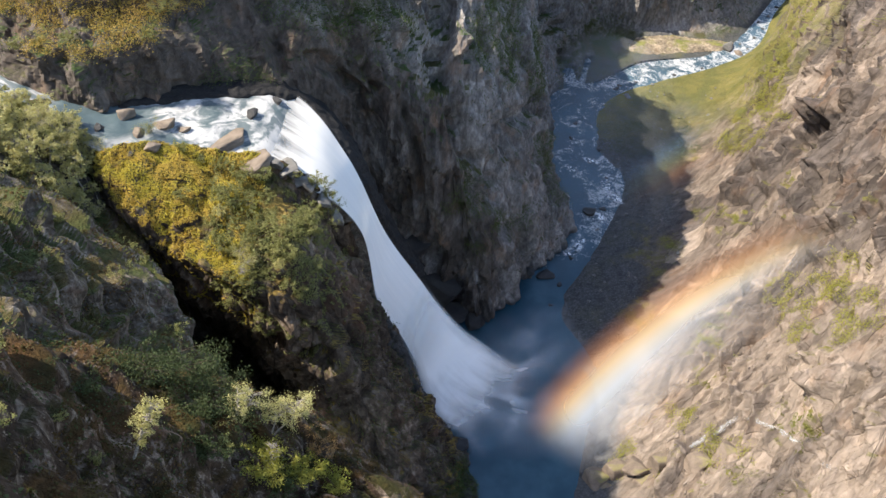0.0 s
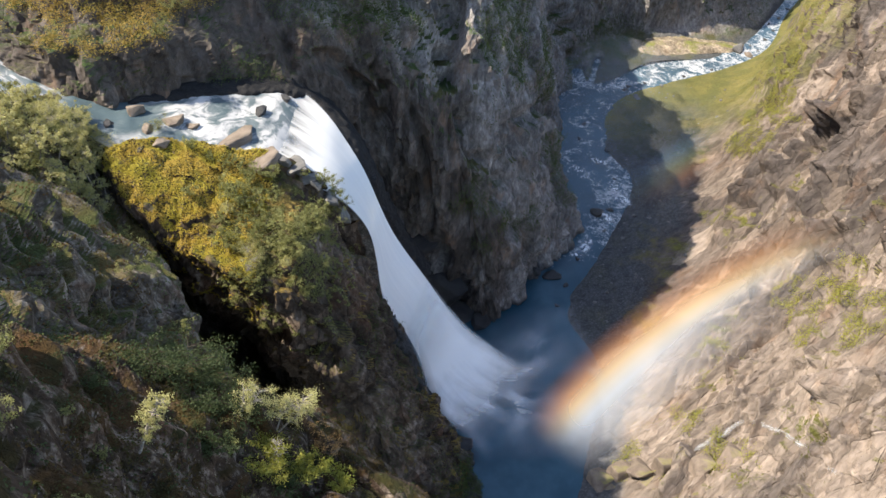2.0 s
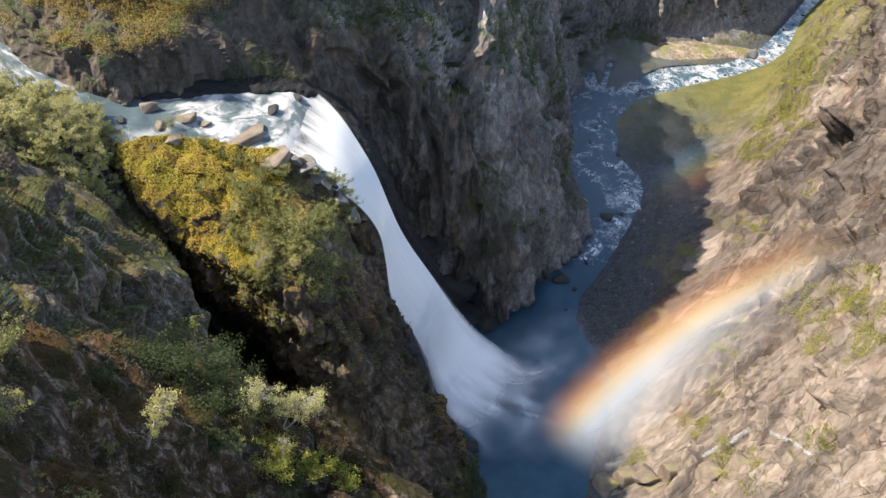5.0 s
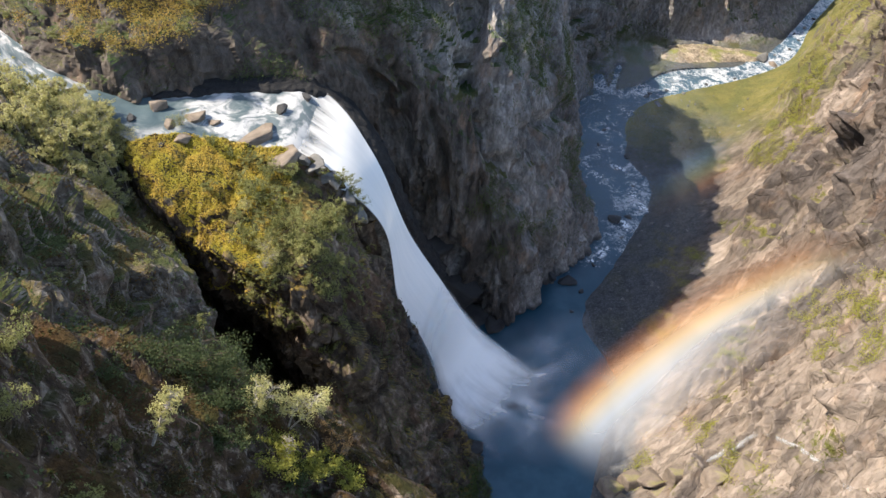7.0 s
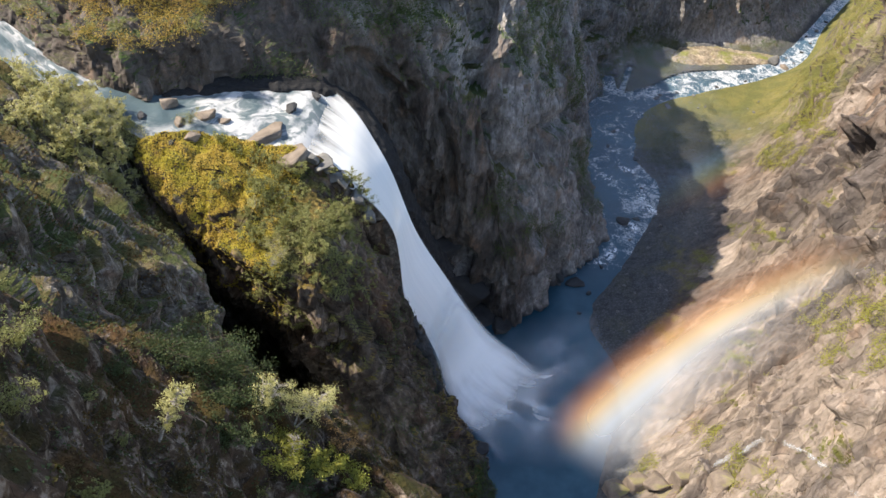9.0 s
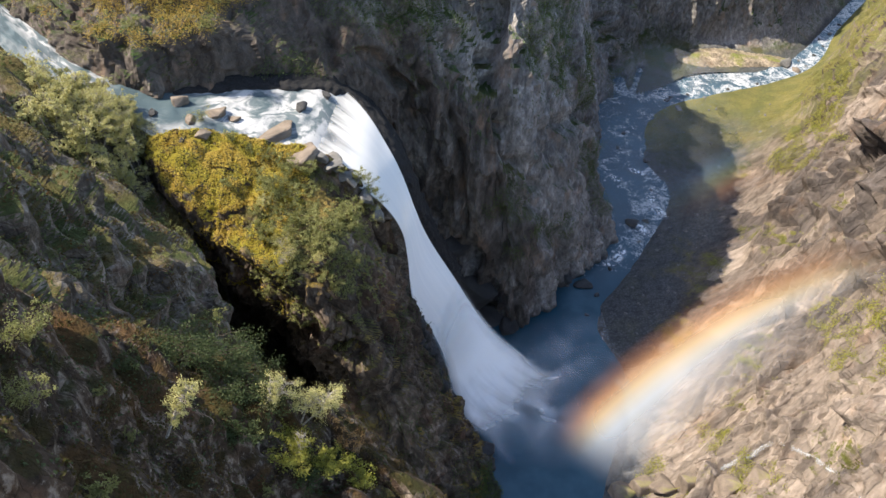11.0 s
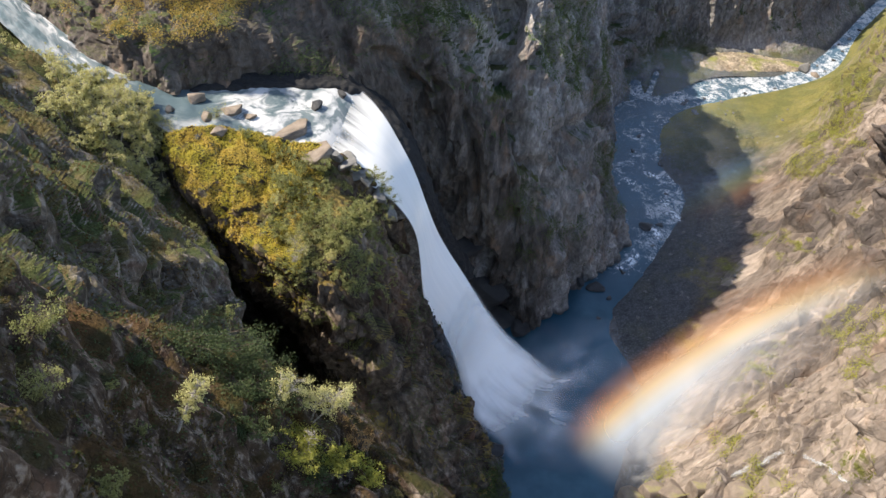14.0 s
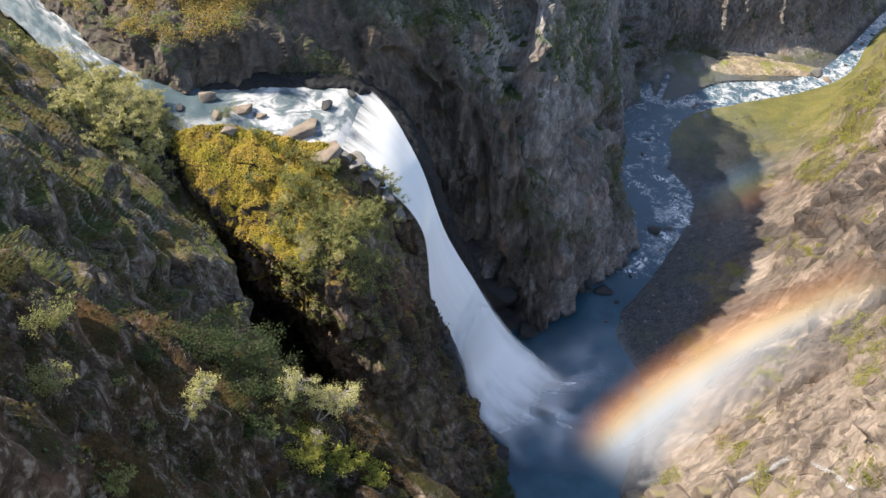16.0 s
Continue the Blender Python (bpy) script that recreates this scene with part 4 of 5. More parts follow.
def plant(name, seed, height, spread, stems, clumps, leaves, leaf_size, mat, low=0.35, lean=0.15):
    """A tree or bush: bent stems with limbs, and a ragged crown of leaf clumps at the limbs' ends."""
    rng = np.random.default_rng(seed)
    tv, tf, lv, lf = [], [], [], []
    tips = []
    for s in range(stems):
        w = rng.uniform(0, 6.28)
        top = Vector((math.cos(w) * spread * 0.45 * (stems > 1) + rng.normal() * lean * height, math.sin(w) * spread * 0.45 * (stems > 1) + rng.normal() * lean * height, height * rng.uniform(0.75, 0.97)))
        mid = top * 0.5 + Vector((rng.normal() * 0.07, rng.normal() * 0.07, 0.05)) * height
        path = [Vector((0, 0, -0.5)), Vector((0, 0, 0)), mid * 0.5 + Vector((0, 0, 0.02 * height)), mid, (mid + top) / 2, top]
        limb(tv, tf, path, 0.028 * height / stems ** 0.4, 0.006 * height)
        for k in range(max(3, clumps // stems)):
            f = rng.uniform(low, 1.0)
            start = mid.lerp(top, (f - 0.5) * 2) if f > 0.5 else Vector((0, 0, 0)).lerp(mid, f * 2)
            w = rng.uniform(0, 6.28)
            out = spread * 0.5 * rng.uniform(0.45, 1.0) * math.sin(math.pi * min(1, max(0.15, 1.12 - f * 0.9))) ** 0.7
            tip = start + Vector((math.cos(w) * out, math.sin(w) * out, out * rng.uniform(0.1, 0.7)))
            limb(tv, tf, [start, start.lerp(tip, 0.5) + Vector((0, 0, 0.05 * out)), tip], 0.009 * height, 0.003 * height, 3)
            tips.append((tip, rng.uniform(0.6, 1.2)))
    for tip, big in tips:
        r = 0.12 * spread * big
        way = Vector(rng.normal(size=3)).normalized()
        for k in range(int(leaves * big / len(tips)) + (leaves > 0)):
            d = Vector(rng.normal(size=3)) * r * 0.55 + way * r * rng.normal() * 0.7
            d.z *= 0.75
            leaf(lv, lf, tip + d, leaf_size * rng.uniform(0.6, 1.3), rng)
    ob = new(name)
    part("trunk", tv, tf, MAT_BARK if mat is MAT_BIRCH else MAT_TWIG, ob, "", True)
    if lf:
        part("crown", lv, lf, mat, ob)
    return ob


def net_points(net, count, seed, keep, step=1):
    """Places on a net, with normals, spread at random where keep(points, normals) says so."""
    n = normals(net).reshape(-1, 3)
    p = net.reshape(-1, 3)
    n = np.where(n[:, 2:] < 0, -n, n)
    cell = np.linalg.norm(np.cross(np.gradient(net, axis=0), np.gradient(net, axis=1)), axis=2).reshape(-1)
    w = np.nan_to_num(keep(p, n).astype(float) * np.minimum(cell, 4.0))
    pick = np.random.default_rng(seed).choice(len(p), size=count, replace=True, p=w / w.sum())
    return p[pick], n[pick]


def tufts(name, net, count, seed, keep, size, mat, label, category, blades=3, lift=0.0, spread=0.0):
    """Low cover of small leaves and blades, one object."""
    p, n = net_points(net, count, seed, keep)
    rng = np.random.default_rng(seed)
    c = np.repeat(p + n * lift, blades, axis=0) + rng.normal(size=(count * blades, 3)) * max(size * 0.6, 0.4 * spread)
    face = np.repeat(n, blades, axis=0) + 0.8 * rng.normal(size=c.shape)
    a = np.cross(face, rng.normal(size=c.shape))
    a /= np.linalg.norm(a, axis=1, keepdims=True)
    b = np.cross(a, face)
    b /= np.linalg.norm(b, axis=1, keepdims=True)
    s = size * rng.uniform(0.5, 1.3, (len(c), 1))
    v = np.stack([c - a * s * 0.3, c + b * s * 0.45, c + a * s, c - b * s * 0.45], 1).reshape(-1, 3)
    me = bpy.data.meshes.new(name)
    k = len(c)
    me.vertices.add(4 * k)
    me.vertices.foreach_set("co", v.reshape(-1).astype(np.float32))
    me.loops.add(4 * k)
    me.loops.foreach_set("vertex_index", np.arange(4 * k, dtype=np.int32))
    me.polygons.add(k)
    me.polygons.foreach_set("loop_start", np.arange(0, 4 * k, 4, dtype=np.int32))
    me.polygons.foreach_set("loop_total", np.full(k, 4, np.int32))
    me.update(calc_edges=True)
    me.materials.append(mat)
    return tagged(new(name, me), label, category, kind="stuff")


BUSHES = [plant("willow_bush", 20 + k, 2.6 + 0.5 * k, 3.4 + 0.4 * k, 4, 26, 820, 0.18, MAT_BUSH, 0.3) for k in range(4)]
BIRCHES = [plant("birch_tree", 40 + k, 5.2 + 0.6 * k, 3.4 + 0.3 * k, 1 + k % 2, 28, 950, 0.18, MAT_BIRCH, 0.38, 0.06) for k in range(4)]
for ob in BUSHES:
    tagged(ob, "grey-green willow bush growing among moss and rock", "bush", "bushes on the slopes")
for ob in BIRCHES:
    tagged(ob, "small pale-leaved mountain birch with a bent trunk", "tree", "birches on the slopes")


def pose_on(p, rng, scale):
    return pose(p[0], p[1], p[2], rng.normal() * 6, rng.normal() * 6, rng.uniform(0, 360)) @ Matrix.Diagonal((scale, scale, scale, 1))


def plant_out(kinds, net, count, seed, keep, lo, hi, apart):
    """Copies of the kinds on a net, none closer than apart to another."""
    rng = np.random.default_rng(seed)
    spots, n = net_points(net, count * 6, seed, keep)
    done = []
    for p in spots:
        if len(done) >= count:
            break
        if all((p[0] - q[0]) ** 2 + (p[1] - q[1]) ** 2 + (p[2] - q[2]) ** 2 > apart ** 2 for q in done):
            done.append(p)
            s = rng.uniform(lo, hi)
            t = copy_thing(kinds[rng.integers(len(kinds))], pose(0, 0, 0))
            t.matrix_basis = pose_on(p, rng, s)
    return done


def box(x0, x1, y0, y1, z0, z1, steep=0.3):
    return lambda p, n: (p[:, 0] > x0) & (p[:, 0] < x1) & (p[:, 1] > y0) & (p[:, 1] < y1) & (p[:, 2] > z0) & (p[:, 2] < z1) & (n[:, 2] > steep)


plant_out(BUSHES + BIRCHES[:1], buttress_net, 22, 1, box(-66, -18, 118, 168, 95, 165, 0.3), 0.5, 1.2, 2.6)
plant_out(BUSHES, buttress_net, 60, 6, box(-56, -27, 116, 154, 108, 165, 0.2), 0.7, 1.5, 2.8)
plant_out(BUSHES[:1] + BIRCHES, left_net, 100, 2, box(-135, -72, 128, 160, 145, 168, 0.25), 0.8, 1.35, 2.6)
plant_out(BUSHES, left_net, 26, 3, box(-112, -35, 50, 130, 135, 212, 0.35), 0.4, 0.9, 3.0)
plant_out(BUSHES, near_net, 9, 4, box(-60, 0, 24, 55, 185, 232, 0.4), 0.25, 0.5, 2.2)
plant_out(BUSHES, far_net, 7, 5, box(-140, -60, 172, 240, 155, 180, 0.4), 0.6, 1.0, 6.0)
def mossy(scale, low, steep):
    return lambda p, n: (fbm(p / scale, 3) > low) & (n[:, 2] > steep)


def both(*tests):
    def f(p, n):
        out = np.ones(len(p), bool)
        for t in tests:
            out &= t(p, n)
        return out
    return f


tufts("heath", near_net, 16000, 11, both(box(-62, 6, 18, 58, 150, 240, 0.25), mossy(4, -0.08, 0.3)), 0.26, MAT_HEATH, "brown and green heath tufts on the slope", "heath")
tufts("moss_cover", buttress_net, 29000, 12, both(box(-86, -43, 112, 170, 108, 165, 0.35), mossy(7, -0.12, 0.35)), 0.3, MAT_GOLD, "golden-green moss and heath on the buttress", "moss", lift=0.1)
tufts("heath", left_net, 9000, 33, both(box(-138, -30, 45, 176, 132, 212, 0.3), mossy(9, -0.06, 0.35)), 0.34, MAT_LEDGE, "green grass and bilberry above the gully", "heath", spread=0.8)
tufts("heath", left_net, 10000, 13, both(box(-138, -30, 45, 176, 132, 212, 0.3), mossy(8, 0.02, 0.35)), 0.34, MAT_HEATH, "brown and green heath tufts above the gully", "heath")
tufts("moss_cover", far_net, 14000, 14, both(box(-150, -60, 172, 250, 166.5, 190, 0.35), mossy(12, -0.12, 0.35)), 0.4, MAT_SHELF, "golden-brown moss on a sunlit rock shelf", "moss", blades=3, spread=2.5)


def round_spots(spots, edge=4.0):
    """Ragged patches: inside any of the spots (x, y, z, radius)."""
    def f(p, n):
        out = np.zeros(len(p), bool)
        wob = 14 * fbm(p / edge / 3, 4)
        for x, y, z, r in spots:
            out |= ((p[:, 0] - x) ** 2 + (p[:, 1] - y) ** 2 + (p[:, 2] - z) ** 2) < (np.clip(r + wob, 0, None)) ** 2
        return out
    return f


LEDGE_SPOTS = ((-43, 207, 160.5, 11), (-30, 218, 155, 9), (-15, 227, 153, 9), (-36, 204, 151, 6), (-58, 192, 146.4, 7), (24, 248, 126, 10), (37, 275, 118, 12), (50, 281, 89, 10), (34, 257, 116, 11), (62, 305, 89, 14), (65, 300, 70, 12), (70, 298, 47, 9), (68, 273, 41, 8), (74, 270, 29, 7), (26, 214, 69, 8), (33, 220, 56, 10), (20, 215, 81, 7), (60, 272, 53, 8), (39, 280, 126, 12), (29, 262, 133, 9), (48, 236, 41, 7))
tufts("shrub_cover", far_net, 40000, 15, round_spots(LEDGE_SPOTS), 0.4, MAT_LEDGE, "green shrubs and grass on cliff ledges", "shrubs", blades=2, spread=3.0)
tufts("shrub_cover", far_net, 7000, 25, both(box(-50, 130, 170, 480, 8, 180, 0.2), mossy(22, 0.08, 0.2)), 0.42, MAT_DEEP, "dark green shrubs in the cliff's clefts", "shrubs", blades=3, spread=2.0)
tufts("moss_cover", buttress_net, 9000, 34, both(box(-30, 24, 105, 168, 3, 96, 0.1), mossy(9, 0.03, 0.1)), 0.34, MAT_LEDGE, "dull green moss on the wet rock face", "moss", blades=2, spread=1.5)
tufts("grass", buttress_net, 5000, 35, round_spots(((14, 122, 6, 9), (20, 118, 2, 8))), 0.4, MAT_LEDGE, "green grass at the foot of the buttress", "grass", blades=2, spread=1.5)
MOSS_SPOTS = ((157, 196, 47, 9), (160, 182, 51, 9), (165, 176, 66, 10), (161, 156, 72, 8), (156, 162, 55, 7), (166, 175, 71, 9), (84, 133, 6, 5), (97, 127, 21, 4), (111, 145, 19, 4), (126, 174, 26, 7), (116, 124, 28, 5), (124, 125, 31, 5), (211, 350, 39, 16), (226, 375, 39, 15), (200, 327, 32, 14), (192, 323, 26, 14), (205, 300, 58, 8))
tufts("moss_cover", right_net, 38000, 26, both(round_spots(MOSS_SPOTS, 3.0), mossy(6, -0.08, 0.1)), 0.4, MAT_BRIGHT, "yellow-green moss on the sunlit slope", "moss", blades=2, spread=2.2)
tufts("shrub_cover", buttress_net, 14000, 16, both(box(-46, -21, 110, 150, 104, 165, 0.25), mossy(6, 0.05, 0.25)), 0.3, MAT_BUSH, "grey-green shrubs on the buttress", "shrubs")
tufts("heath", near_net, 7000, 17, both(box(-62, 8, 18, 60, 120, 240, 0.25), mossy(3, 0.06, 0.25)), 0.24, MAT_DEEP, "green grass and bilberry tufts on the slope", "heath")
tufts("shrub_cover", far_net, 6000, 28, box(92, 160, 400, 482, -0.6, 16, 0.2), 0.55, MAT_DEEP, "dark green scrub on the low ground under the cliff", "shrubs", blades=3, spread=2.5)
tufts("shrub_cover", right_net, 6000, 18, both(box(60, 172, 330, 400, 0, 12, 0.3), mossy(10, 0.0, 0.3)), 0.4, MAT_DEEP, "green shrubs on the river bank", "shrubs", blades=3, spread=2.0)

# ---------- spray and rainbow ----------
def mist_material(name, color, thick, scale, power=1.5, low=0.3, high=0.7, detail=6, rays=0):
    """Drifting spray: thickest at u = 0, gone at u = 1."""
    m = bpy.data.materials.new(name)
    m.use_nodes = True
    nt = m.node_tree
    nt.nodes.remove(nt.nodes["Principled BSDF"])
    vec, u, v = flow_uv(nt, 1, 1)
    n = noise_tex(nt, position(nt), scale, detail, 0.5, 0.6)
    if rays:
        fan, _, _ = flow_uv(nt, 1.2, rays)
        n = calc(nt, "MULTIPLY_ADD", noise_tex(nt, fan, 1.0, 3, 0.55, 0.6), 0.4, calc(nt, "MULTIPLY", n, 0.6))
    a = calc(nt, "POWER", calc(nt, "SUBTRACT", 1.0, u), power)
    a = calc(nt, "MULTIPLY", calc(nt, "MULTIPLY", a, smooth(nt, n, low, high)), thick)
    d = node(nt, "ShaderNodeBsdfDiffuse", Color=(*color, 1))
    tr = node(nt, "ShaderNodeBsdfTranslucent", Color=(*color, 1))
    lit = node(nt, "ShaderNodeMixShader", Fac=0.12)
    nt.links.new(d.outputs[0], lit.inputs[1])
    nt.links.new(tr.outputs[0], lit.inputs[2])
    clear = nt.nodes.new("ShaderNodeBsdfTransparent")
    ms = nt.nodes.new("ShaderNodeMixShader")
    nt.links.new(a, ms.inputs[0])
    nt.links.new(clear.outputs[0], ms.inputs[1])
    nt.links.new(lit.outputs[0], ms.inputs[2])
    nt.links.new(ms.outputs[0], nt.nodes["Material Output"].inputs["Surface"])
    return m


def skirt_material(name, along_scale, across_scale, thick=1.0):
    """Spray flung outward from the foot of the fall along u: soft at every edge, streaked along its way."""
    m = bpy.data.materials.new(name)
    m.use_nodes = True
    nt = m.node_tree
    nt.nodes.remove(nt.nodes["Principled BSDF"])
    vec, u, v = flow_uv(nt, along_scale, across_scale)
    n = noise_tex(nt, vec, 1.0, 3, 0.55, 0.5)
    soft = noise_tex(nt, position(nt), 0.05, 3, 0.5, 0.4)
    both_n = calc(nt, "MULTIPLY_ADD", n, 0.6, calc(nt, "MULTIPLY", soft, 0.4))
    side = calc(nt, "MULTIPLY", calc(nt, "MULTIPLY", v, calc(nt, "SUBTRACT", 1.0, v)), 4.0)
    a = smooth(nt, calc(nt, "ADD", side, calc(nt, "MULTIPLY_ADD", both_n, 0.7, -0.35)), 0.0, 0.75)
    a = calc(nt, "MULTIPLY", a, smooth(nt, u, 0.0, 0.45))
    a = calc(nt, "MULTIPLY", a, calc(nt, "SUBTRACT", 1.0, smooth(nt, calc(nt, "ADD", u, calc(nt, "MULTIPLY_ADD", both_n, -0.8, 0.4)), 0.5, 1.0)))
    a = calc(nt, "MULTIPLY", a, thick)
    d = node(nt, "ShaderNodeBsdfDiffuse", Color=(0.97, 0.97, 0.97, 1))
    clear = nt.nodes.new("ShaderNodeBsdfTransparent")
    ms = nt.nodes.new("ShaderNodeMixShader")
    nt.links.new(a, ms.inputs[0])
    nt.links.new(clear.outputs[0], ms.inputs[1])
    nt.links.new(d.outputs[0], ms.inputs[2])
    nt.links.new(ms.outputs[0], nt.nodes["Material Output"].inputs["Surface"])
    return m


def puff(name, centre, rx, ry, rz, turn, mat, seed, parent):
    """A low ragged dome of spray."""
    u = np.linspace(0.0, 1.0, 28)[:, None]
    w = np.linspace(0, 2 * math.pi, 65)[None, :]
    g = np.stack([u * np.cos(w) * rx, u * np.sin(w) * ry, (1 - u ** 2) * rz + 0 * w], -1)
    g = g @ np.array(Matrix.Rotation(radians(turn), 3, "Z")).T
    wob = 1 + 0.5 * fbm((g.reshape(-1, 3) + seed * 57) / (0.5 * max(rx, ry)), 3).reshape(g.shape[:2] + (1,)) * u[..., None]
    ob = sheet(name, g * wob + np.array(centre), mat)
    del ob["kind"]
    ob.parent = parent
    return ob


MAT_MIST = mist_material("thin_mist", (0.95, 0.97, 0.99), 0.42, 0.05, 1.1, 0.3, 0.7, 3, 8)
MAT_SKIRT = skirt_material("spreading_spray", 1.3, 5)
MAT_THIN = skirt_material("thin_spreading_spray", 1.0, 9, 0.7)
for rise, mat, reach in ((1.6, MAT_SKIRT, 1.0), (3.2, MAT_THIN, 1.15), (4.6, MAT_SKIRT, 0.72)):
    ribs = []
    for row, up in zip(((1.1, 179.6, 65.7, -6.8, 164, 50.1), (11.3, 178.2, 46.4, 0.5, 161.1, 30.4), (23.9, 176.2, 29.2, 4.2, 155.8, 14.6), (42.3, 177.6, 9, 12, 150, 5)), (1.5, 1.4, 1.2, 1.2)):
        a, b = Vector(row[:3]), Vector(row[3:])
        to_eye = (Vector(EYE) - (a + b) / 2).normalized() * rise * up
        ribs.append([a.lerp(b, f) + to_eye for f in (-0.05, 0.25, 0.5, 0.75, 1.05)])
    for out, z in ((1, 2.4), (2, 1.3), (3, 0.6)):
        d = 0.5 * out * reach
        rib(ribs, (44 + 13 * d, 180 + 7 * d, z + 0.5 * rise), (37 + 14 * d, 171 + 2 * d, z + 0.5 * rise), (30 + 13 * d, 164 - 4 * d, z + 0.5 * rise), (22 + 11 * d, 157 - 9 * d, z + 0.5 * rise), (14 + 8 * d, 149 - 10 * d, z + 0.5 * rise))
    ob = sheet("spray", surface(ribs, 1.5), mat)
    del ob["kind"]
    ob.parent = waterfall
puff("mist", (40, 160, 0.5), 42, 28, 0.3, -15, MAT_MIST, 5, waterfall)
puff("mist", (52, 192, 0.2), 42, 24, 0.3, 30, MAT_MIST, 6, waterfall)

# Thin pale dome, added to stand in for aerial haze over the far gorge.
MAT_HAZE = mist_material("gorge_haze", (0.95, 0.97, 0.99), 0.07, 0.02, 1.2, 0.0, 0.5)
puff("mist", (100, 330, 0), 130, 70, 60, 65, MAT_HAZE, 11, waterfall)
# bright spray where the wind drives it against the sunlit slope
MAT_DRIFT = mist_material("sunlit_drifting_spray", (0.33, 0.33, 0.33), 0.45, 0.05, 1.4, 0.25, 0.7)
drift = tagged(new("drifting_spray"), "sunlit white spray drifting against the rock slope", "spray")
puff("spray", (88, 143, 20), 20, 12, 2, 35, MAT_DRIFT, 7, drift)

ANTISUN = SUN_WAY.normalized()
SIDE = ANTISUN.cross(Vector((0, 0, 1))).normalized()
RISE = SIDE.cross(ANTISUN)


def bow_material(name, bands, strength, fray, fades=((0.9, 1.0), (0.9, 1.0))):
    """Rainbow light put into a sheet's colour across v; fades: where its inner and its outer side die away along u."""
    m = bpy.data.materials.new(name)
    m.use_nodes = True
    nt = m.node_tree
    nt.nodes.remove(nt.nodes["Principled BSDF"])
    vec, u, v = flow_uv(nt, 1, 1)
    col = ramp(nt, v, *[(p, c) for p, c, a in bands])
    dens = ramp(nt, v, *[(p, a) for p, c, a in bands])
    ends = calc(nt, "MULTIPLY", smooth(nt, u, 0.0, fray), calc(nt, "SUBTRACT", 1.0, smooth(nt, u, 1.0 - 1.4 * fray, 1.0)))
    inner, outer = (calc(nt, "SUBTRACT", 1.0, smooth(nt, u, *f)) for f in fades)
    over = smooth(nt, v, 0.38, 0.62)
    ends = calc(nt, "MULTIPLY", ends, calc(nt, "MULTIPLY_ADD", over, calc(nt, "SUBTRACT", outer, inner), inner))
    n = smooth(nt, noise_tex(nt, position(nt), 0.035, 3, 0.5), 0.0, 0.6)
    a = calc(nt, "MULTIPLY", calc(nt, "MULTIPLY", dens, ends), calc(nt, "MULTIPLY", calc(nt, "MULTIPLY_ADD", n, 0.4, 0.6), strength))
    d = nt.nodes.new("ShaderNodeBsdfDiffuse")
    nt.links.new(col, d.inputs["Color"])
    clear = nt.nodes.new("ShaderNodeBsdfTransparent")
    ms = nt.nodes.new("ShaderNodeMixShader")
    nt.links.new(a, ms.inputs[0])
    nt.links.new(clear.outputs[0], ms.inputs[1])
    nt.links.new(d.outputs[0], ms.inputs[2])
    nt.links.new(ms.outputs[0], nt.nodes["Material Output"].inputs["Surface"])
    return m


def bow(inner, outer, from_deg, to_deg, r0, r1, mat, label):
    """An arc of painted rainbow colour round the point opposite the sun, inner to outer degrees from it."""
    arc = tagged(new("rainbow"), label, "rainbow")
    w = np.radians(np.linspace(from_deg, to_deg, 90))[:, None, None]
    for name, share in (("inner_band", (0.0, 0.5)), ("outer_band", (0.5, 1.0))):
        v = np.linspace(*share, 18)[None, :, None]
        a = np.radians(inner + (outer - inner) * v)
        d = np.cos(a) * np.array(ANTISUN) + np.sin(a) * (np.cos(w) * np.array(SIDE) + np.sin(w) * np.array(RISE))
        r = np.linspace(r0, r1, 90)[:, None, None] + 0 * v
        ob = sheet(name, np.array(EYE) + d * r, mat, across=share)
        del ob["kind"]
        ob.parent = arc


BOW1 = [(0.0, (0.34, 0.34, 0.35), 0.0), (0.28, (0.35, 0.35, 0.36), 0.36), (0.46, (0.36, 0.38, 0.4), 0.6), (0.55, (0.41, 0.38, 0.32), 0.62), (0.64, (0.42, 0.31, 0.18), 0.64), (0.75, (0.36, 0.19, 0.09), 0.54), (0.88, (0.22, 0.1, 0.05), 0.22), (1.0, (0.14, 0.07, 0.04), 0.0)]
bow(37.0, 44.4, -134, -177, 195, 222, bow_material("rainbow_colours", BOW1, 1.0, 0.16, ((0.2, 0.9), (0.6, 1.1))), "bright rainbow arc in the waterfall spray")
BOW2 = [(0.0, (0.12, 0.06, 0.03), 0.0), (0.3, (0.22, 0.11, 0.05), 0.5), (0.5, (0.16, 0.17, 0.08), 0.5), (0.72, (0.09, 0.15, 0.2), 0.5), (1.0, (0.08, 0.1, 0.16), 0.0)]
bow(49.3, 53.5, -158, -171, 395, 395, bow_material("faint_rainbow_colours", BOW2, 0.6, 0.35), "faint outer rainbow in thin mist")

# foam on the rapids below the pool
MAT_FOAM = mist_material("broken_foam", (0.9, 0.92, 0.94), 1.0, 0.6, 0.8, 0.42, 0.62, 8)
foam = tagged(new("rapids_foam"), "white foam on the river rapids below the pool", "foam")
for k, (x, y, rx, ry) in enumerate(((86.7, 257.2, 6, 3.5), (89.7, 261, 4, 3), (111.1, 303.2, 11, 5), (102.8, 279.8, 8, 4), (114.6, 295.2, 8, 4), (92.5, 320.3, 7, 4), (105.4, 328.3, 8, 4), (81.6, 251.9, 4, 2.5))):
    puff("foam_patch", (x, y, 0.1), rx, ry, 0.5, 60 + 17 * k, MAT_FOAM, 20 + k, foam)

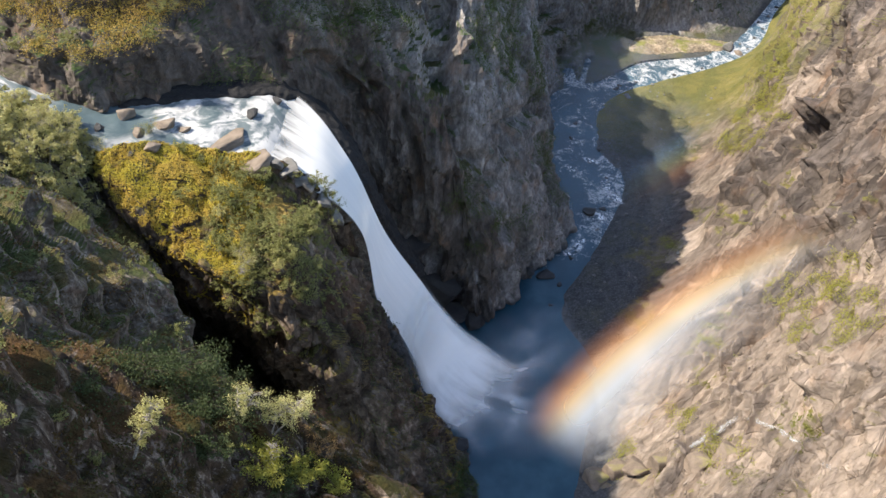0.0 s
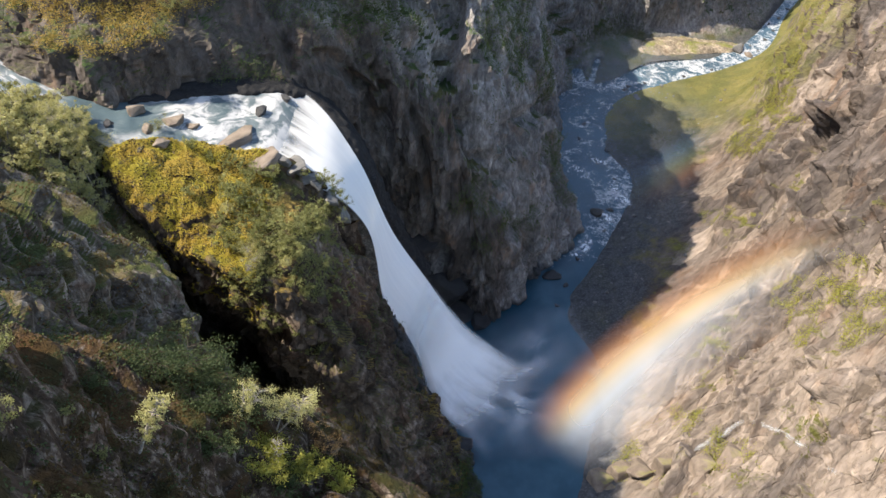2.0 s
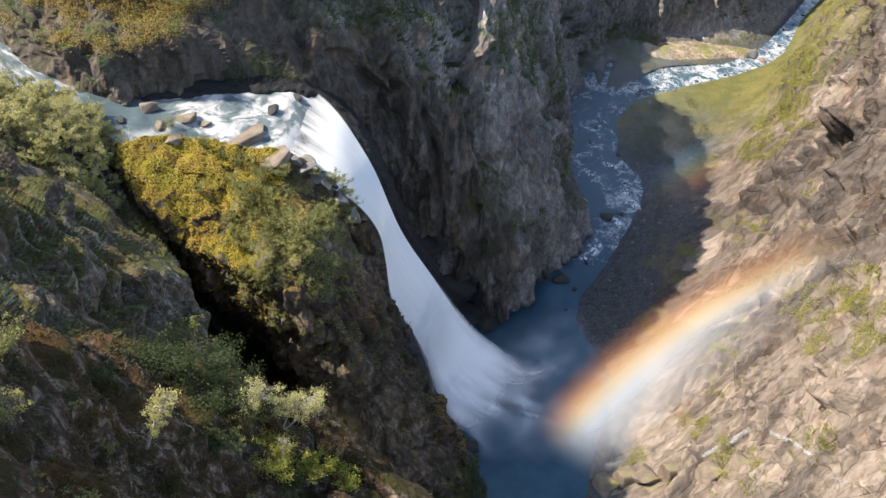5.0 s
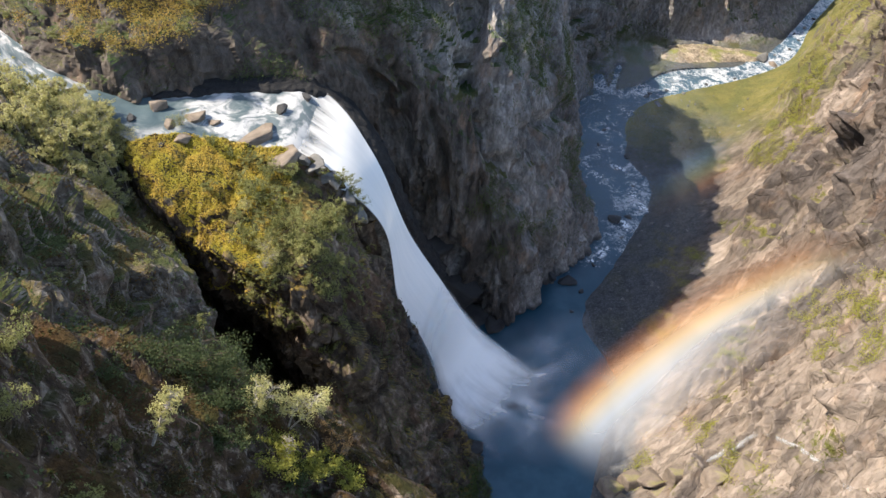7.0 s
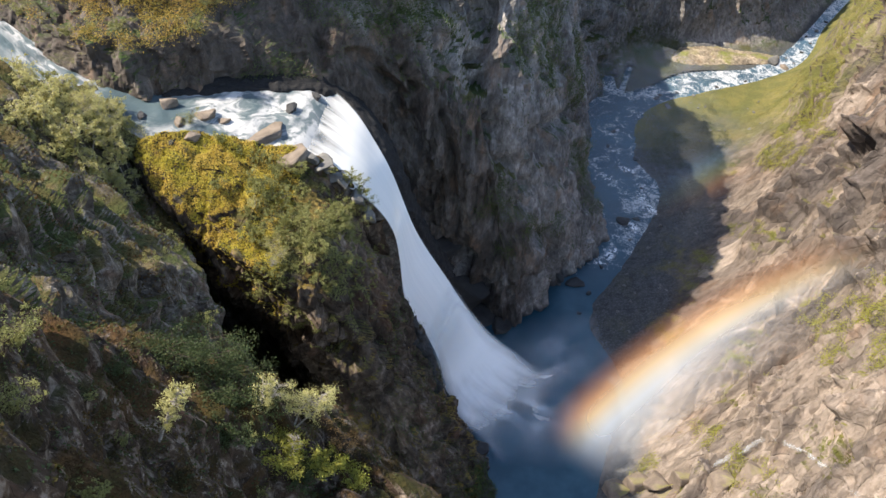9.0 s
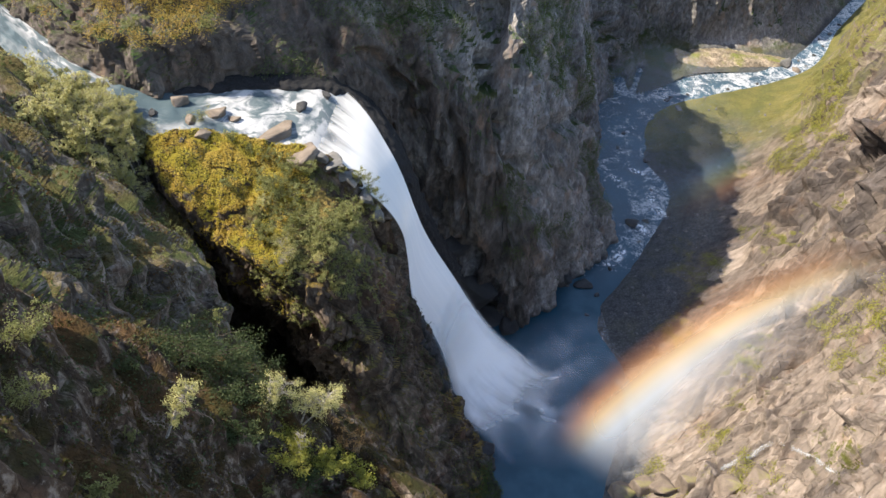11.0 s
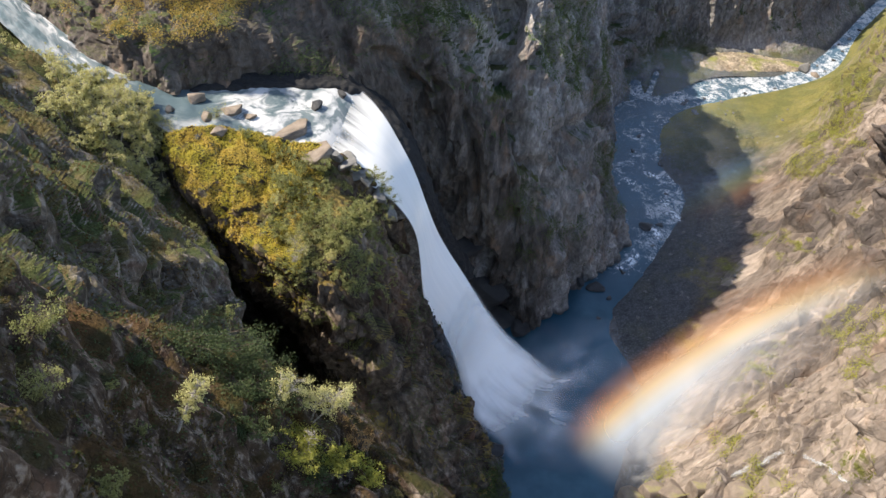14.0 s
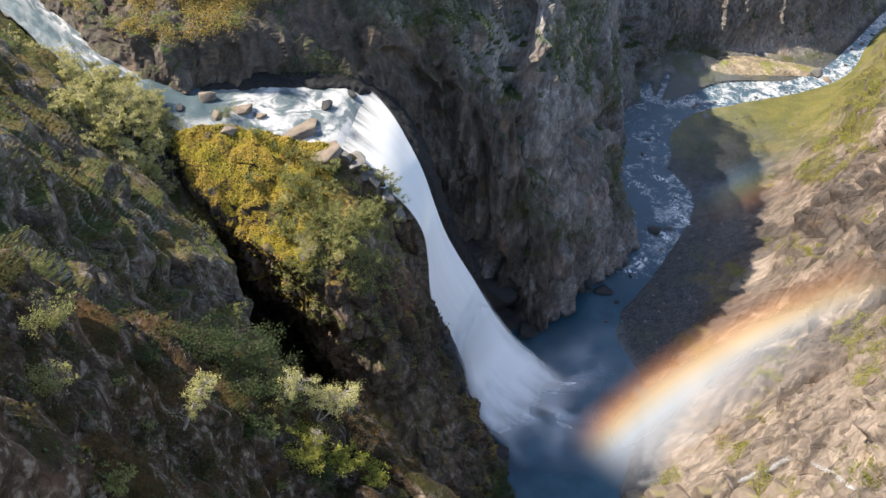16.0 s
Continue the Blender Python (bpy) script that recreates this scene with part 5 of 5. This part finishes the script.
# ---------- named trees ----------
def tree_at(x, y, z, seed, height, spread, stems, leaves, mat, label, name="birch_tree", category="tree", low=0.38, near=False, lean=0.05):
    ob = plant(name, seed, height, spread, stems, 56, int(leaves * (2.6 if stems < 5 else 2.0)), 0.1 if stems < 5 else 0.15, mat, low, lean)
    out = Vector((0.28, 0.42, 0.86)) if near else Vector((0.1, -0.05, 1))
    ob.matrix_basis = Matrix.Translation((x, y, z - 0.2)) @ Vector((0, 0, 1)).rotation_difference(out).to_matrix().to_4x4()
    return tagged(ob, label, category)


tree_at(-20.2, 47.5, 188.4, 100, 8.6, 5.0, 2, 1700, MAT_BIRCH, "pale sunlit mountain birch at the edge of the slope", "birch_tree", "tree", 0.35, True)
tree_at(-23.9, 46.8, 192.5, 101, 7.4, 4.6, 2, 1300, MAT_BIRCH, "pale sunlit birch bush beside a taller birch", "birch_tree", "tree", 0.25, True)
tree_at(-30.4, 35.3, 206.9, 102, 9.0, 3.0, 1, 1200, MAT_BIRCH, "slender pale birch standing on the heath slope", "birch_tree", "tree", 0.25, True)
tree_at(-15.0, 47.2, 182.1, 103, 5.0, 3.4, 3, 600, MAT_RUST, "small rust-leaved rowan at the edge of the slope", "rowan_tree", "tree", 0.35, True)
tree_at(-19.9, 41.7, 189.7, 104, 3.4, 6.0, 5, 2200, MAT_BRIGHT, "bright green willow bush on the slope edge", "willow_bush", "bush", 0.2, True)
tree_at(-16.8, 43.2, 185.1, 105, 2.8, 5.0, 5, 1800, MAT_BRIGHT, "bright green willow bush on the slope edge", "willow_bush", "bush", 0.2, True)
tree_at(-20.0, 41.6, 189.9, 106, 6.0, 3.0, 1, 0, MAT_BIRCH, "bare pale dead birch with forked twigs", "dead_tree", "tree", 0.4, True)
tree_at(-33.6, 50.0, 198.4, 107, 5.0, 8.5, 6, 2200, MAT_DEEP, "dark green bush in the shade of the slope", "willow_bush", "bush", 0.2, True)
tree_at(-29.4, 52.4, 192.9, 108, 4.4, 7.5, 6, 2000, MAT_DEEP, "dark green bush in the shade of the slope", "willow_bush", "bush", 0.2, True)
tree_at(-29.2, 47.2, 196.0, 109, 4.2, 7.0, 6, 1800, MAT_DEEP, "dark green bush in the shade of the slope", "willow_bush", "bush", 0.2, True)
tree_at(-39.2, 33.0, 225.0, 110, 5.6, 3.4, 2, 900, MAT_BUSH, "pale birch on the rim of the heath slope", "birch_tree", "tree", 0.25, True)
tree_at(-27.0, 20.8, 224.1, 111, 2.6, 2.0, 3, 600, MAT_BUSH, "small green bush among rock ledges", "willow_bush", "bush", 0.2, True)
tree_at(-84.8, 133.7, 144.3, 112, 5.0, 4.0, 2, 1000, MAT_BIRCH, "grey-green birch on the lip of the dark gully", "birch_tree", "tree", 0.3, False)
tree_at(-31.0, 114.0, 122.1, 113, 3.2, 3.0, 3, 600, MAT_BUSH, "bright green bush clinging to the rock face", "willow_bush", "bush", 0.2, True)
tree_at(-43.6, 121.7, 139.3, 114, 5.6, 6.4, 3, 1400, MAT_BIRCH, "wide sunlit birch on the mossy buttress", "birch_tree", "tree", 0.3, False)
tree_at(-44.3, 118.3, 138.8, 115, 4.2, 4.0, 1, 0, MAT_BIRCH, "white dead birch lying among green bushes", "dead_tree", "tree", 0.4, False)
tree_at(-98.9, 146.8, 161.2, 116, 6.0, 8.0, 4, 2600, MAT_BIRCH, "large sunlit birch on the river bank", "birch_tree", "tree", 0.3, False)
tree_at(-93.4, 147.0, 156.7, 117, 5.5, 8.0, 4, 2600, MAT_BIRCH, "large sunlit birch on the river bank", "birch_tree", "tree", 0.3, False)
tree_at(-101.4, 139.9, 162.4, 118, 6.5, 9.0, 4, 2600, MAT_BIRCH, "large sunlit birch on the river bank", "birch_tree", "tree", 0.3, False)
tree_at(-91.6, 151.8, 149.1, 119, 6.0, 8.0, 4, 2400, MAT_BIRCH, "large sunlit birch on the river bank", "birch_tree", "tree", 0.3, False)
tree_at(-75.8, 161.0, 151.0, 120, 3.2, 5.0, 4, 700, MAT_BUSH, "pale willow bush among rocks in the rapids", "willow_bush", "bush", 0.2, False)
tree_at(-75.9, 195.6, 168.1, 121, 5.0, 6.0, 3, 1200, MAT_BUSH, "dark bush on the cliff shelf", "willow_bush", "bush", 0.2, False)
tree_at(-15.7, 45.9, 182.1, 122, 1.8, 4.5, 5, 900, MAT_DEEP, "low green bush on the rim of the slope", "willow_bush", "bush", 0.15, True)
tree_at(-11.4, 43.0, 182.2, 123, 1.6, 4.0, 5, 900, MAT_BRIGHT, "low green bush on the rim of the slope", "willow_bush", "bush", 0.15, True)
tree_at(-18.0, 39.8, 187.6, 124, 1.8, 4.5, 5, 900, MAT_DEEP, "low green bush on the rim of the slope", "willow_bush", "bush", 0.15, True)
tree_at(-25.0, 46.6, 194.0, 125, 2.2, 5.0, 5, 1100, MAT_DEEP, "dark green bush under the birches", "willow_bush", "bush", 0.15, True)
tree_at(-26.3, 40.1, 198.0, 126, 2.0, 5.0, 5, 1100, MAT_DEEP, "dark green bush under the birches", "willow_bush", "bush", 0.15, True)
tree_at(-35.4, 27.7, 226.5, 127, 2.0, 3.5, 4, 700, MAT_BUSH, "small green bush among rock ledges", "willow_bush", "bush", 0.2, True)
tree_at(-37.8, 43.4, 207.5, 128, 1.6, 3.0, 4, 600, MAT_DEEP, "dark green bush in the shade of the slope", "willow_bush", "bush", 0.2, True)


for ob in BUSHES + BIRCHES:
    for o in (*ob.children_recursive, ob):
        bpy.data.objects.remove(o)


# ---------- boulders ----------
def stone_material(name, dark, light, moss=None):
    m, nt, b = material(name, 0.85, 0.3)
    p = position(nt)
    n = noise_tex(nt, p, 1.3, 8, 0.7, 0.3)
    col = ramp(nt, n, (0.3, dark), (0.7, light))
    if moss:
        geo = nt.nodes.new("ShaderNodeNewGeometry")
        sep = nt.nodes.new("ShaderNodeSeparateXYZ")
        nt.links.new(geo.outputs["Normal"], sep.inputs[0])
        top = smooth(nt, calc(nt, "ADD", sep.outputs["Z"], calc(nt, "MULTIPLY_ADD", noise_tex(nt, p, 0.3, 6, 0.7), 1.4, -0.7)), 0.8, 1.15)
        col = mix(nt, top, col, moss)
    nt.links.new(col, b.inputs["Base Color"])
    bump(nt, b, n, 0.8, 0.5)
    return m


MAT_STONE = stone_material("tan_boulder_stone", (0.09, 0.07, 0.054), (0.26, 0.21, 0.165))
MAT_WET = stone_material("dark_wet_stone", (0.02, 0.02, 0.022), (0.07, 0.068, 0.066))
# Near black, to paint the shade line under the cliff.
MAT_SEAM_SHADE = stone_material("shade_black_stone", (0.006, 0.006, 0.007), (0.022, 0.021, 0.021))
MAT_SLAB = stone_material("tan_layered_stone", (0.075, 0.056, 0.042), (0.23, 0.18, 0.14), (0.19, 0.18, 0.04))
MAT_GREY = stone_material("grey_boulder_stone", (0.06, 0.058, 0.056), (0.2, 0.19, 0.175))


def stone_mesh(name, seed, mat):
    """A broken block: the hull of a few scattered corners, with worn edges and a rough face."""
    rng = np.random.default_rng(seed + 300)
    bm = bmesh.new()
    for k in range(15):
        v = rng.uniform(-1, 1, 3)
        v = v / np.max(np.abs(v)) * rng.uniform(0.8, 1.0) * (1 - 0.25 * rng.random(3))
        bm.verts.new(0.52 * v)
    got = bmesh.ops.convex_hull(bm, input=bm.verts[:])
    bmesh.ops.delete(bm, geom=[g for g in got["geom_interior"] if isinstance(g, bmesh.types.BMVert)], context="VERTS")
    bmesh.ops.bevel(bm, geom=bm.edges[:], offset=0.03, segments=1, affect="EDGES", profile=0.6)
    bmesh.ops.triangulate(bm, faces=bm.faces[:])
    bmesh.ops.subdivide_edges(bm, edges=[e for e in bm.edges if e.calc_length() > 0.16], cuts=2, use_grid_fill=True)
    bmesh.ops.triangulate(bm, faces=bm.faces[:])
    co = np.array([v.co for v in bm.verts])
    for v, k in zip(bm.verts, 1 + 0.1 * fbm(co * 4 + seed * 5.1, 4)):
        v.co *= float(k)
    me = bpy.data.meshes.new(name)
    bm.to_mesh(me)
    bm.free()
    me.materials.append(mat)
    return me


STONES = {m: [stone_mesh("boulder", s + 7 * k, m) for s in range(5)] for k, m in enumerate((MAT_STONE, MAT_WET, MAT_GREY, MAT_SLAB))}


def boulder(x, y, z, sx, sy, sz, turn, mat, seed, label, group="", tip=0):
    ob = new("boulder", STONES[mat][seed % 5])
    ob.matrix_world = pose(x, y, z, 0, tip, turn) @ Matrix.Diagonal((sx, sy, sz, 1))
    return tagged(ob, label, "boulder", group)


boulder(-73.1, 165.3, 149.9, 7.1, 5.3, 4.3, 0, MAT_STONE, 0, "pinkish rock among the rapids", tip=0)
boulder(-45.2, 153.8, 146.6, 11.6, 8.7, 4.6, 67, MAT_STONE, 1, "broad pinkish rock slab beside the rapids", tip=0)
boulder(-77.8, 159.6, 150.6, 8.0, 6.0, 4.0, 134, MAT_STONE, 2, "tan rock among the rapids", tip=0)
boulder(-83.0, 166.2, 152.1, 6.1, 4.6, 5.5, 201, MAT_STONE, 3, "tan boulder standing in the rapids", tip=0)
boulder(-50.7, 176.5, 145.3, 5.4, 4.1, 4.3, 268, MAT_WET, 4, "dark wet rock in the white water above the fall", tip=0)
boulder(-67.8, 165.2, 148.6, 4.2, 3.2, 2.5, 335, MAT_STONE, 5, "brown rock in the rapids", tip=0)
boulder(-56.1, 164.9, 145.2, 14.3, 10.8, 5.0, 42, MAT_STONE, 6, "broad pinkish rock slab beside the rapids", tip=0)
boulder(-44.3, 186.8, 143.2, 4.9, 3.7, 2.9, 109, MAT_WET, 7, "dark wet rock at the lip of the fall", tip=0)
boulder(-78.6, 149.1, 152.9, 7.4, 5.5, 4.4, 176, MAT_WET, 8, "dark rock on the near bank of the rapids", tip=0)
boulder(-72.0, 151.4, 153.1, 5.7, 4.3, 3.4, 243, MAT_STONE, 9, "tan rock on the near bank of the rapids", tip=0)
boulder(-38.0, 156.2, 143.2, 10.1, 7.6, 5.0, 310, MAT_GREY, 10, "grey rock on the bank beside the fall", tip=0)
boulder(-34.0, 153.5, 140.2, 6.7, 5.0, 3.3, 17, MAT_GREY, 11, "grey rock on the bank beside the fall", tip=0)
boulder(-88.5, 159.0, 153.5, 4.2, 3.2, 2.1, 84, MAT_WET, 12, "dark rock in the upper rapids", tip=0)
boulder(18.3, 139.8, 4.8, 10.8, 8.1, 5.4, 151, MAT_WET, 13, "black wet rock at the foot of the buttress", tip=0)
# Oversized wet blocks added to darken the shadowed recess beside the fall.
boulder(-5.1, 218.5, 39.0, 21.7, 16.3, 13.0, 218, MAT_WET, 14, "dark wet rock put in to blacken the shaded recess behind the fall", tip=0)
boulder(8.9, 217.3, 15.2, 27.2, 20.4, 16.3, 285, MAT_WET, 15, "dark wet rock put in to blacken the shaded recess behind the fall", tip=0)
boulder(21.1, 213.8, -1.5, 27.0, 20.2, 13.5, 352, MAT_WET, 16, "dark wet rock put in to blacken the shaded recess behind the fall", tip=0)
boulder(29.1, 206.9, -1.0, 16.7, 12.5, 8.3, 59, MAT_WET, 17, "dark wet rock blackening the shaded recess at the edge of the pool", tip=0)
boulder(97.2, 284.9, -0.7, 10.5, 7.9, 7.3, 126, MAT_WET, 18, "dark boulder in the river rapids", tip=0)
boulder(66.0, 237.3, -0.8, 11.3, 8.5, 5.6, 193, MAT_WET, 19, "dark rocks at the edge of the pool", tip=0)
boulder(57.8, 234.5, 5.8, 6.4, 4.8, 3.8, 260, MAT_WET, 20, "dark rocks at the edge of the pool", tip=0)
boulder(67.5, 217.6, -0.4, 3.5, 2.6, 1.7, 327, MAT_WET, 21, "small rock breaking the pool surface", tip=0)
boulder(73.4, 230.5, -0.4, 4.1, 3.1, 2.1, 34, MAT_WET, 22, "small rock breaking the river surface", tip=0)
boulder(112.2, 339.5, -0.6, 5.1, 3.8, 3.0, 101, MAT_WET, 23, "small rock in the river", tip=0)
boulder(105.2, 287.0, -0.4, 5.0, 3.8, 2.5, 168, MAT_WET, 24, "small rock in the river", tip=0)
boulder(96.1, 350.2, -0.6, 3.7, 2.7, 2.2, 235, MAT_WET, 25, "small rock in the river", tip=0)
boulder(140.8, 395.2, -0.9, 8.0, 6.0, 3.2, 302, MAT_GREY, 26, "grey rock in the far rapids", tip=0)
boulder(134.8, 404.2, -0.9, 5.7, 4.3, 2.3, 9, MAT_WET, 27, "dark rock in the far rapids", tip=0)
boulder(227.8, 458.0, -0.3, 12.1, 9.1, 7.2, 76, MAT_GREY, 28, "grey rock on the far gravel bar", tip=0)
boulder(233.5, 451.6, -1.2, 8.3, 6.2, 5.0, 143, MAT_STONE, 29, "tan rock beside the far rapids", tip=0)


# stones in the rapids
rng = np.random.default_rng(91)
for k, (x, y) in enumerate(((243.3, 457.8), (253.4, 473.7), (263.4, 487), (274.4, 505.9), (286.1, 520.5), (263.3, 496.7), (239.1, 464.8), (201.7, 431.3), (179.4, 421.8), (161.5, 410.3), (150.3, 412.6), (137.9, 408.3), (104.1, 327.5), (112.2, 313), (101.9, 365.5), (99.7, 270.9), (81.7, 249.1), (68.6, 236.7))):
    size = rng.uniform(2.2, 4.6)
    boulder(x, y, -0.3 - 0.004 * max(0, y - 300), size, size * rng.uniform(0.6, 1), size * rng.uniform(0.4, 0.7), rng.uniform(0, 360), MAT_WET if k % 3 else MAT_GREY, k, "wet stone breaking the white water", "stones in the rapids")
# layered outcrop at the foot of the sunlit slope
for x, y, z, sx, sy, sz, turn, tip in ((74.5, 126, 2, 14, 11, 9, 35, -12), (79, 120, 1.5, 16, 12, 9, 10, -14), (82, 127, 7, 14, 10, 10, 20, -14), (90, 126, 10.5, 13, 10, 11, 50, -16), (97.5, 125, 18, 13, 10, 11, 15, -18), (92, 121, 10, 16, 9, 6, 35, -20), (101, 121, 20, 12, 8, 5, 60, -20), (109, 122, 25, 13, 9, 5, 30, -22), (118, 121, 30, 13, 9, 5, 45, -24), (126, 122, 35, 11, 8, 5, 20, -26)):
    boulder(x, y, z, sx, sy, sz, turn, MAT_SLAB, int(x), "moss-topped tan rock slab in the outcrop", "slabs of the outcrop", tip=tip)
# rocks beside the fall
for x, y, z, sx, sy, sz, turn in ((-41.3, 155.5, 145.4, 8, 5, 4, 160), (-36.7, 155.2, 142.4, 8, 5, 4.5, 140), (-32.2, 153.6, 139.6, 7, 4.5, 4.5, 150), (-27.5, 151.6, 133.4, 6, 4.5, 5, 130), (-24.2, 151.5, 126.4, 5, 4.5, 6, 130)):
    boulder(x, y, z, sx, sy, sz, turn, MAT_GREY, int(turn / 10), "grey rock on the shoulder beside the fall", "rocks beside the fall")


wet_ribs = []
rib(wet_ribs, (-25.0, 161.7, 76.2), (-19.5, 159.9, 78.5), (-17.3, 159.3, 79.3), (-15.9, 161, 77.1), (-15.5, 167.6, 68.9))
rib(wet_ribs, (-22.1, 160.5, 65.9), (-16.5, 158.7, 68.3), (-13.3, 158.1, 69.2), (-11.1, 159.8, 66.9), (-10.5, 166.3, 58.3))
rib(wet_ribs, (-19.1, 158.4, 52.4), (-13.3, 156.6, 55.1), (-9.2, 155.9, 56), (-6.0, 157.6, 53.7), (-5.1, 163.9, 44.6))
rib(wet_ribs, (-14.5, 155.9, 36.4), (-8.6, 153.9, 39.5), (-4.3, 153.2, 40.7), (-1.0, 154.7, 38.3), (0.2, 160.9, 28.6))
rib(wet_ribs, (-8.5, 153.5, 18.5), (-2.4, 151.5, 22), (1.1, 150.7, 23.4), (3.7, 152.1, 20.9), (4.9, 158.2, 10.5))
rib(wet_ribs, (-3.7, 152.7, -1.6), (2.6, 150.4, 2.5), (6.7, 149.5, 4.3), (10, 150.8, 1.9), (11.5, 156.8, -9.1))
rib(wet_ribs, (6.3, 151.7, -20.9), (12.8, 149.2, -15.9), (18.6, 147.8, -13.1), (23.7, 148.6, -14.8), (25.7, 154.4, -26.4))

# Ledge added along the cliff foot; its black stands in for overhang shade.
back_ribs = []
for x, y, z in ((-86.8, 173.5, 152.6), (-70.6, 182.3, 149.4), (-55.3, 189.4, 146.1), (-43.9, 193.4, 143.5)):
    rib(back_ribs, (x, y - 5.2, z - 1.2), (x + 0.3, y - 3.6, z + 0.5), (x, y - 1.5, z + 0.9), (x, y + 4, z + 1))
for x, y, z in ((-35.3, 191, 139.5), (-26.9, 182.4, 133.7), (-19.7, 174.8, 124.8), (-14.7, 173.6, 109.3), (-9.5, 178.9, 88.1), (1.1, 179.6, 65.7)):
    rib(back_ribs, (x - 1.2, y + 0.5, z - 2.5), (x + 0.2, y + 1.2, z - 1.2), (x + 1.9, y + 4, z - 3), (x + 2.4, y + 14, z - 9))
sheet("wet_rock", rough(surface(back_ribs, 0.5), lambda p: 0.8 * blocks(p / 4) + 0.5 * blocks(p / 1.7) + 0.5 * fbm(p / 5, 4)), MAT_SEAM_SHADE, "black ledge added for the shade line along the foot of the cliff", "rock", "thing", smooth_faces=False)
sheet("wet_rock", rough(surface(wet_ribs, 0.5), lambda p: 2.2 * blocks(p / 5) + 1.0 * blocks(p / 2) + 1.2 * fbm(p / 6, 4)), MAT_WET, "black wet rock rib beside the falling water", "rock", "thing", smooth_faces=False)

rng = np.random.default_rng(77)
spots, _ = net_points(right_net, 70, 21, box(70, 215, 185, 410, 0.2, 9, 0.6))
for k, p in enumerate(spots):
    s = rng.uniform(0.8, 2.6)
    boulder(p[0], p[1], p[2] + 0.1 * s, s, s * rng.uniform(0.6, 1), s * rng.uniform(0.5, 0.8), rng.uniform(0, 360), MAT_GREY, k, "grey boulder lying on the gravel river bank", "boulders on the gravel bank")
spots, _ = net_points(right_net, 12, 22, box(95, 200, 95, 260, 10, 60, 0.35))
for k, p in enumerate(spots):
    s = rng.uniform(0.9, 2.2)
    boulder(p[0], p[1], p[2], s, s * rng.uniform(0.6, 1), s * rng.uniform(0.5, 0.8), rng.uniform(0, 360), MAT_STONE, k, "tan boulder lodged on the sunlit rock slope", "boulders on the slope")


# ---------- side stream ----------
def laid(net, line, width, lift=0.35):
    """A ribbon that lies on a net along a line."""
    p = net.reshape(-1, 3)
    p = p[np.isfinite(p).all(1)]
    mids = spline(np.array(line), np.linspace(0, len(line) - 1, 9 * len(line)))
    mids = np.array([p[np.argmin(((p - m) ** 2).sum(1))] for m in mids])
    k = np.ones(5) / 5
    mids = np.stack([np.convolve(np.pad(mids[:, c], 2, mode="edge"), k, "valid") for c in range(3)], 1)
    way = np.gradient(mids, axis=0)
    out = np.array((-0.5, -0.5, 0.7))
    side = np.cross(way, out)
    side /= np.linalg.norm(side, axis=1, keepdims=True)
    w = width * (0.7 + 0.6 * np.random.default_rng(5).random(len(mids)))[:, None]
    return np.stack([mids + side * w * f + out * (lift + 0.25 * (1 - 4 * f * f)) for f in (-0.5, -0.25, 0, 0.25, 0.5)], 1)


MAT_BROOK = white_water("thin_white_stream", 6, 3, (0.25, 0.25, 0.25), (0.45, 0.45, 0.45), 0.3, 0.6, 1.6, 0.3, 0.7)
sheet("side_stream", laid(right_net, ((127.6, 136.6, 33.6), (119.5, 134.3, 26), (109.8, 130.2, 21.4), (103, 131, 14)), 2.6), MAT_BROOK, "thin white stream running down the sunlit slope", "stream", "thing")
sheet("side_stream", laid(right_net, ((138.6, 100.1, 62), (137.5, 117.2, 49), (132.4, 128.2, 42.2), (127.6, 136.6, 33.6)), 2.2), MAT_BROOK, "broken white stream over pale ledges of the slope", "stream", "thing")
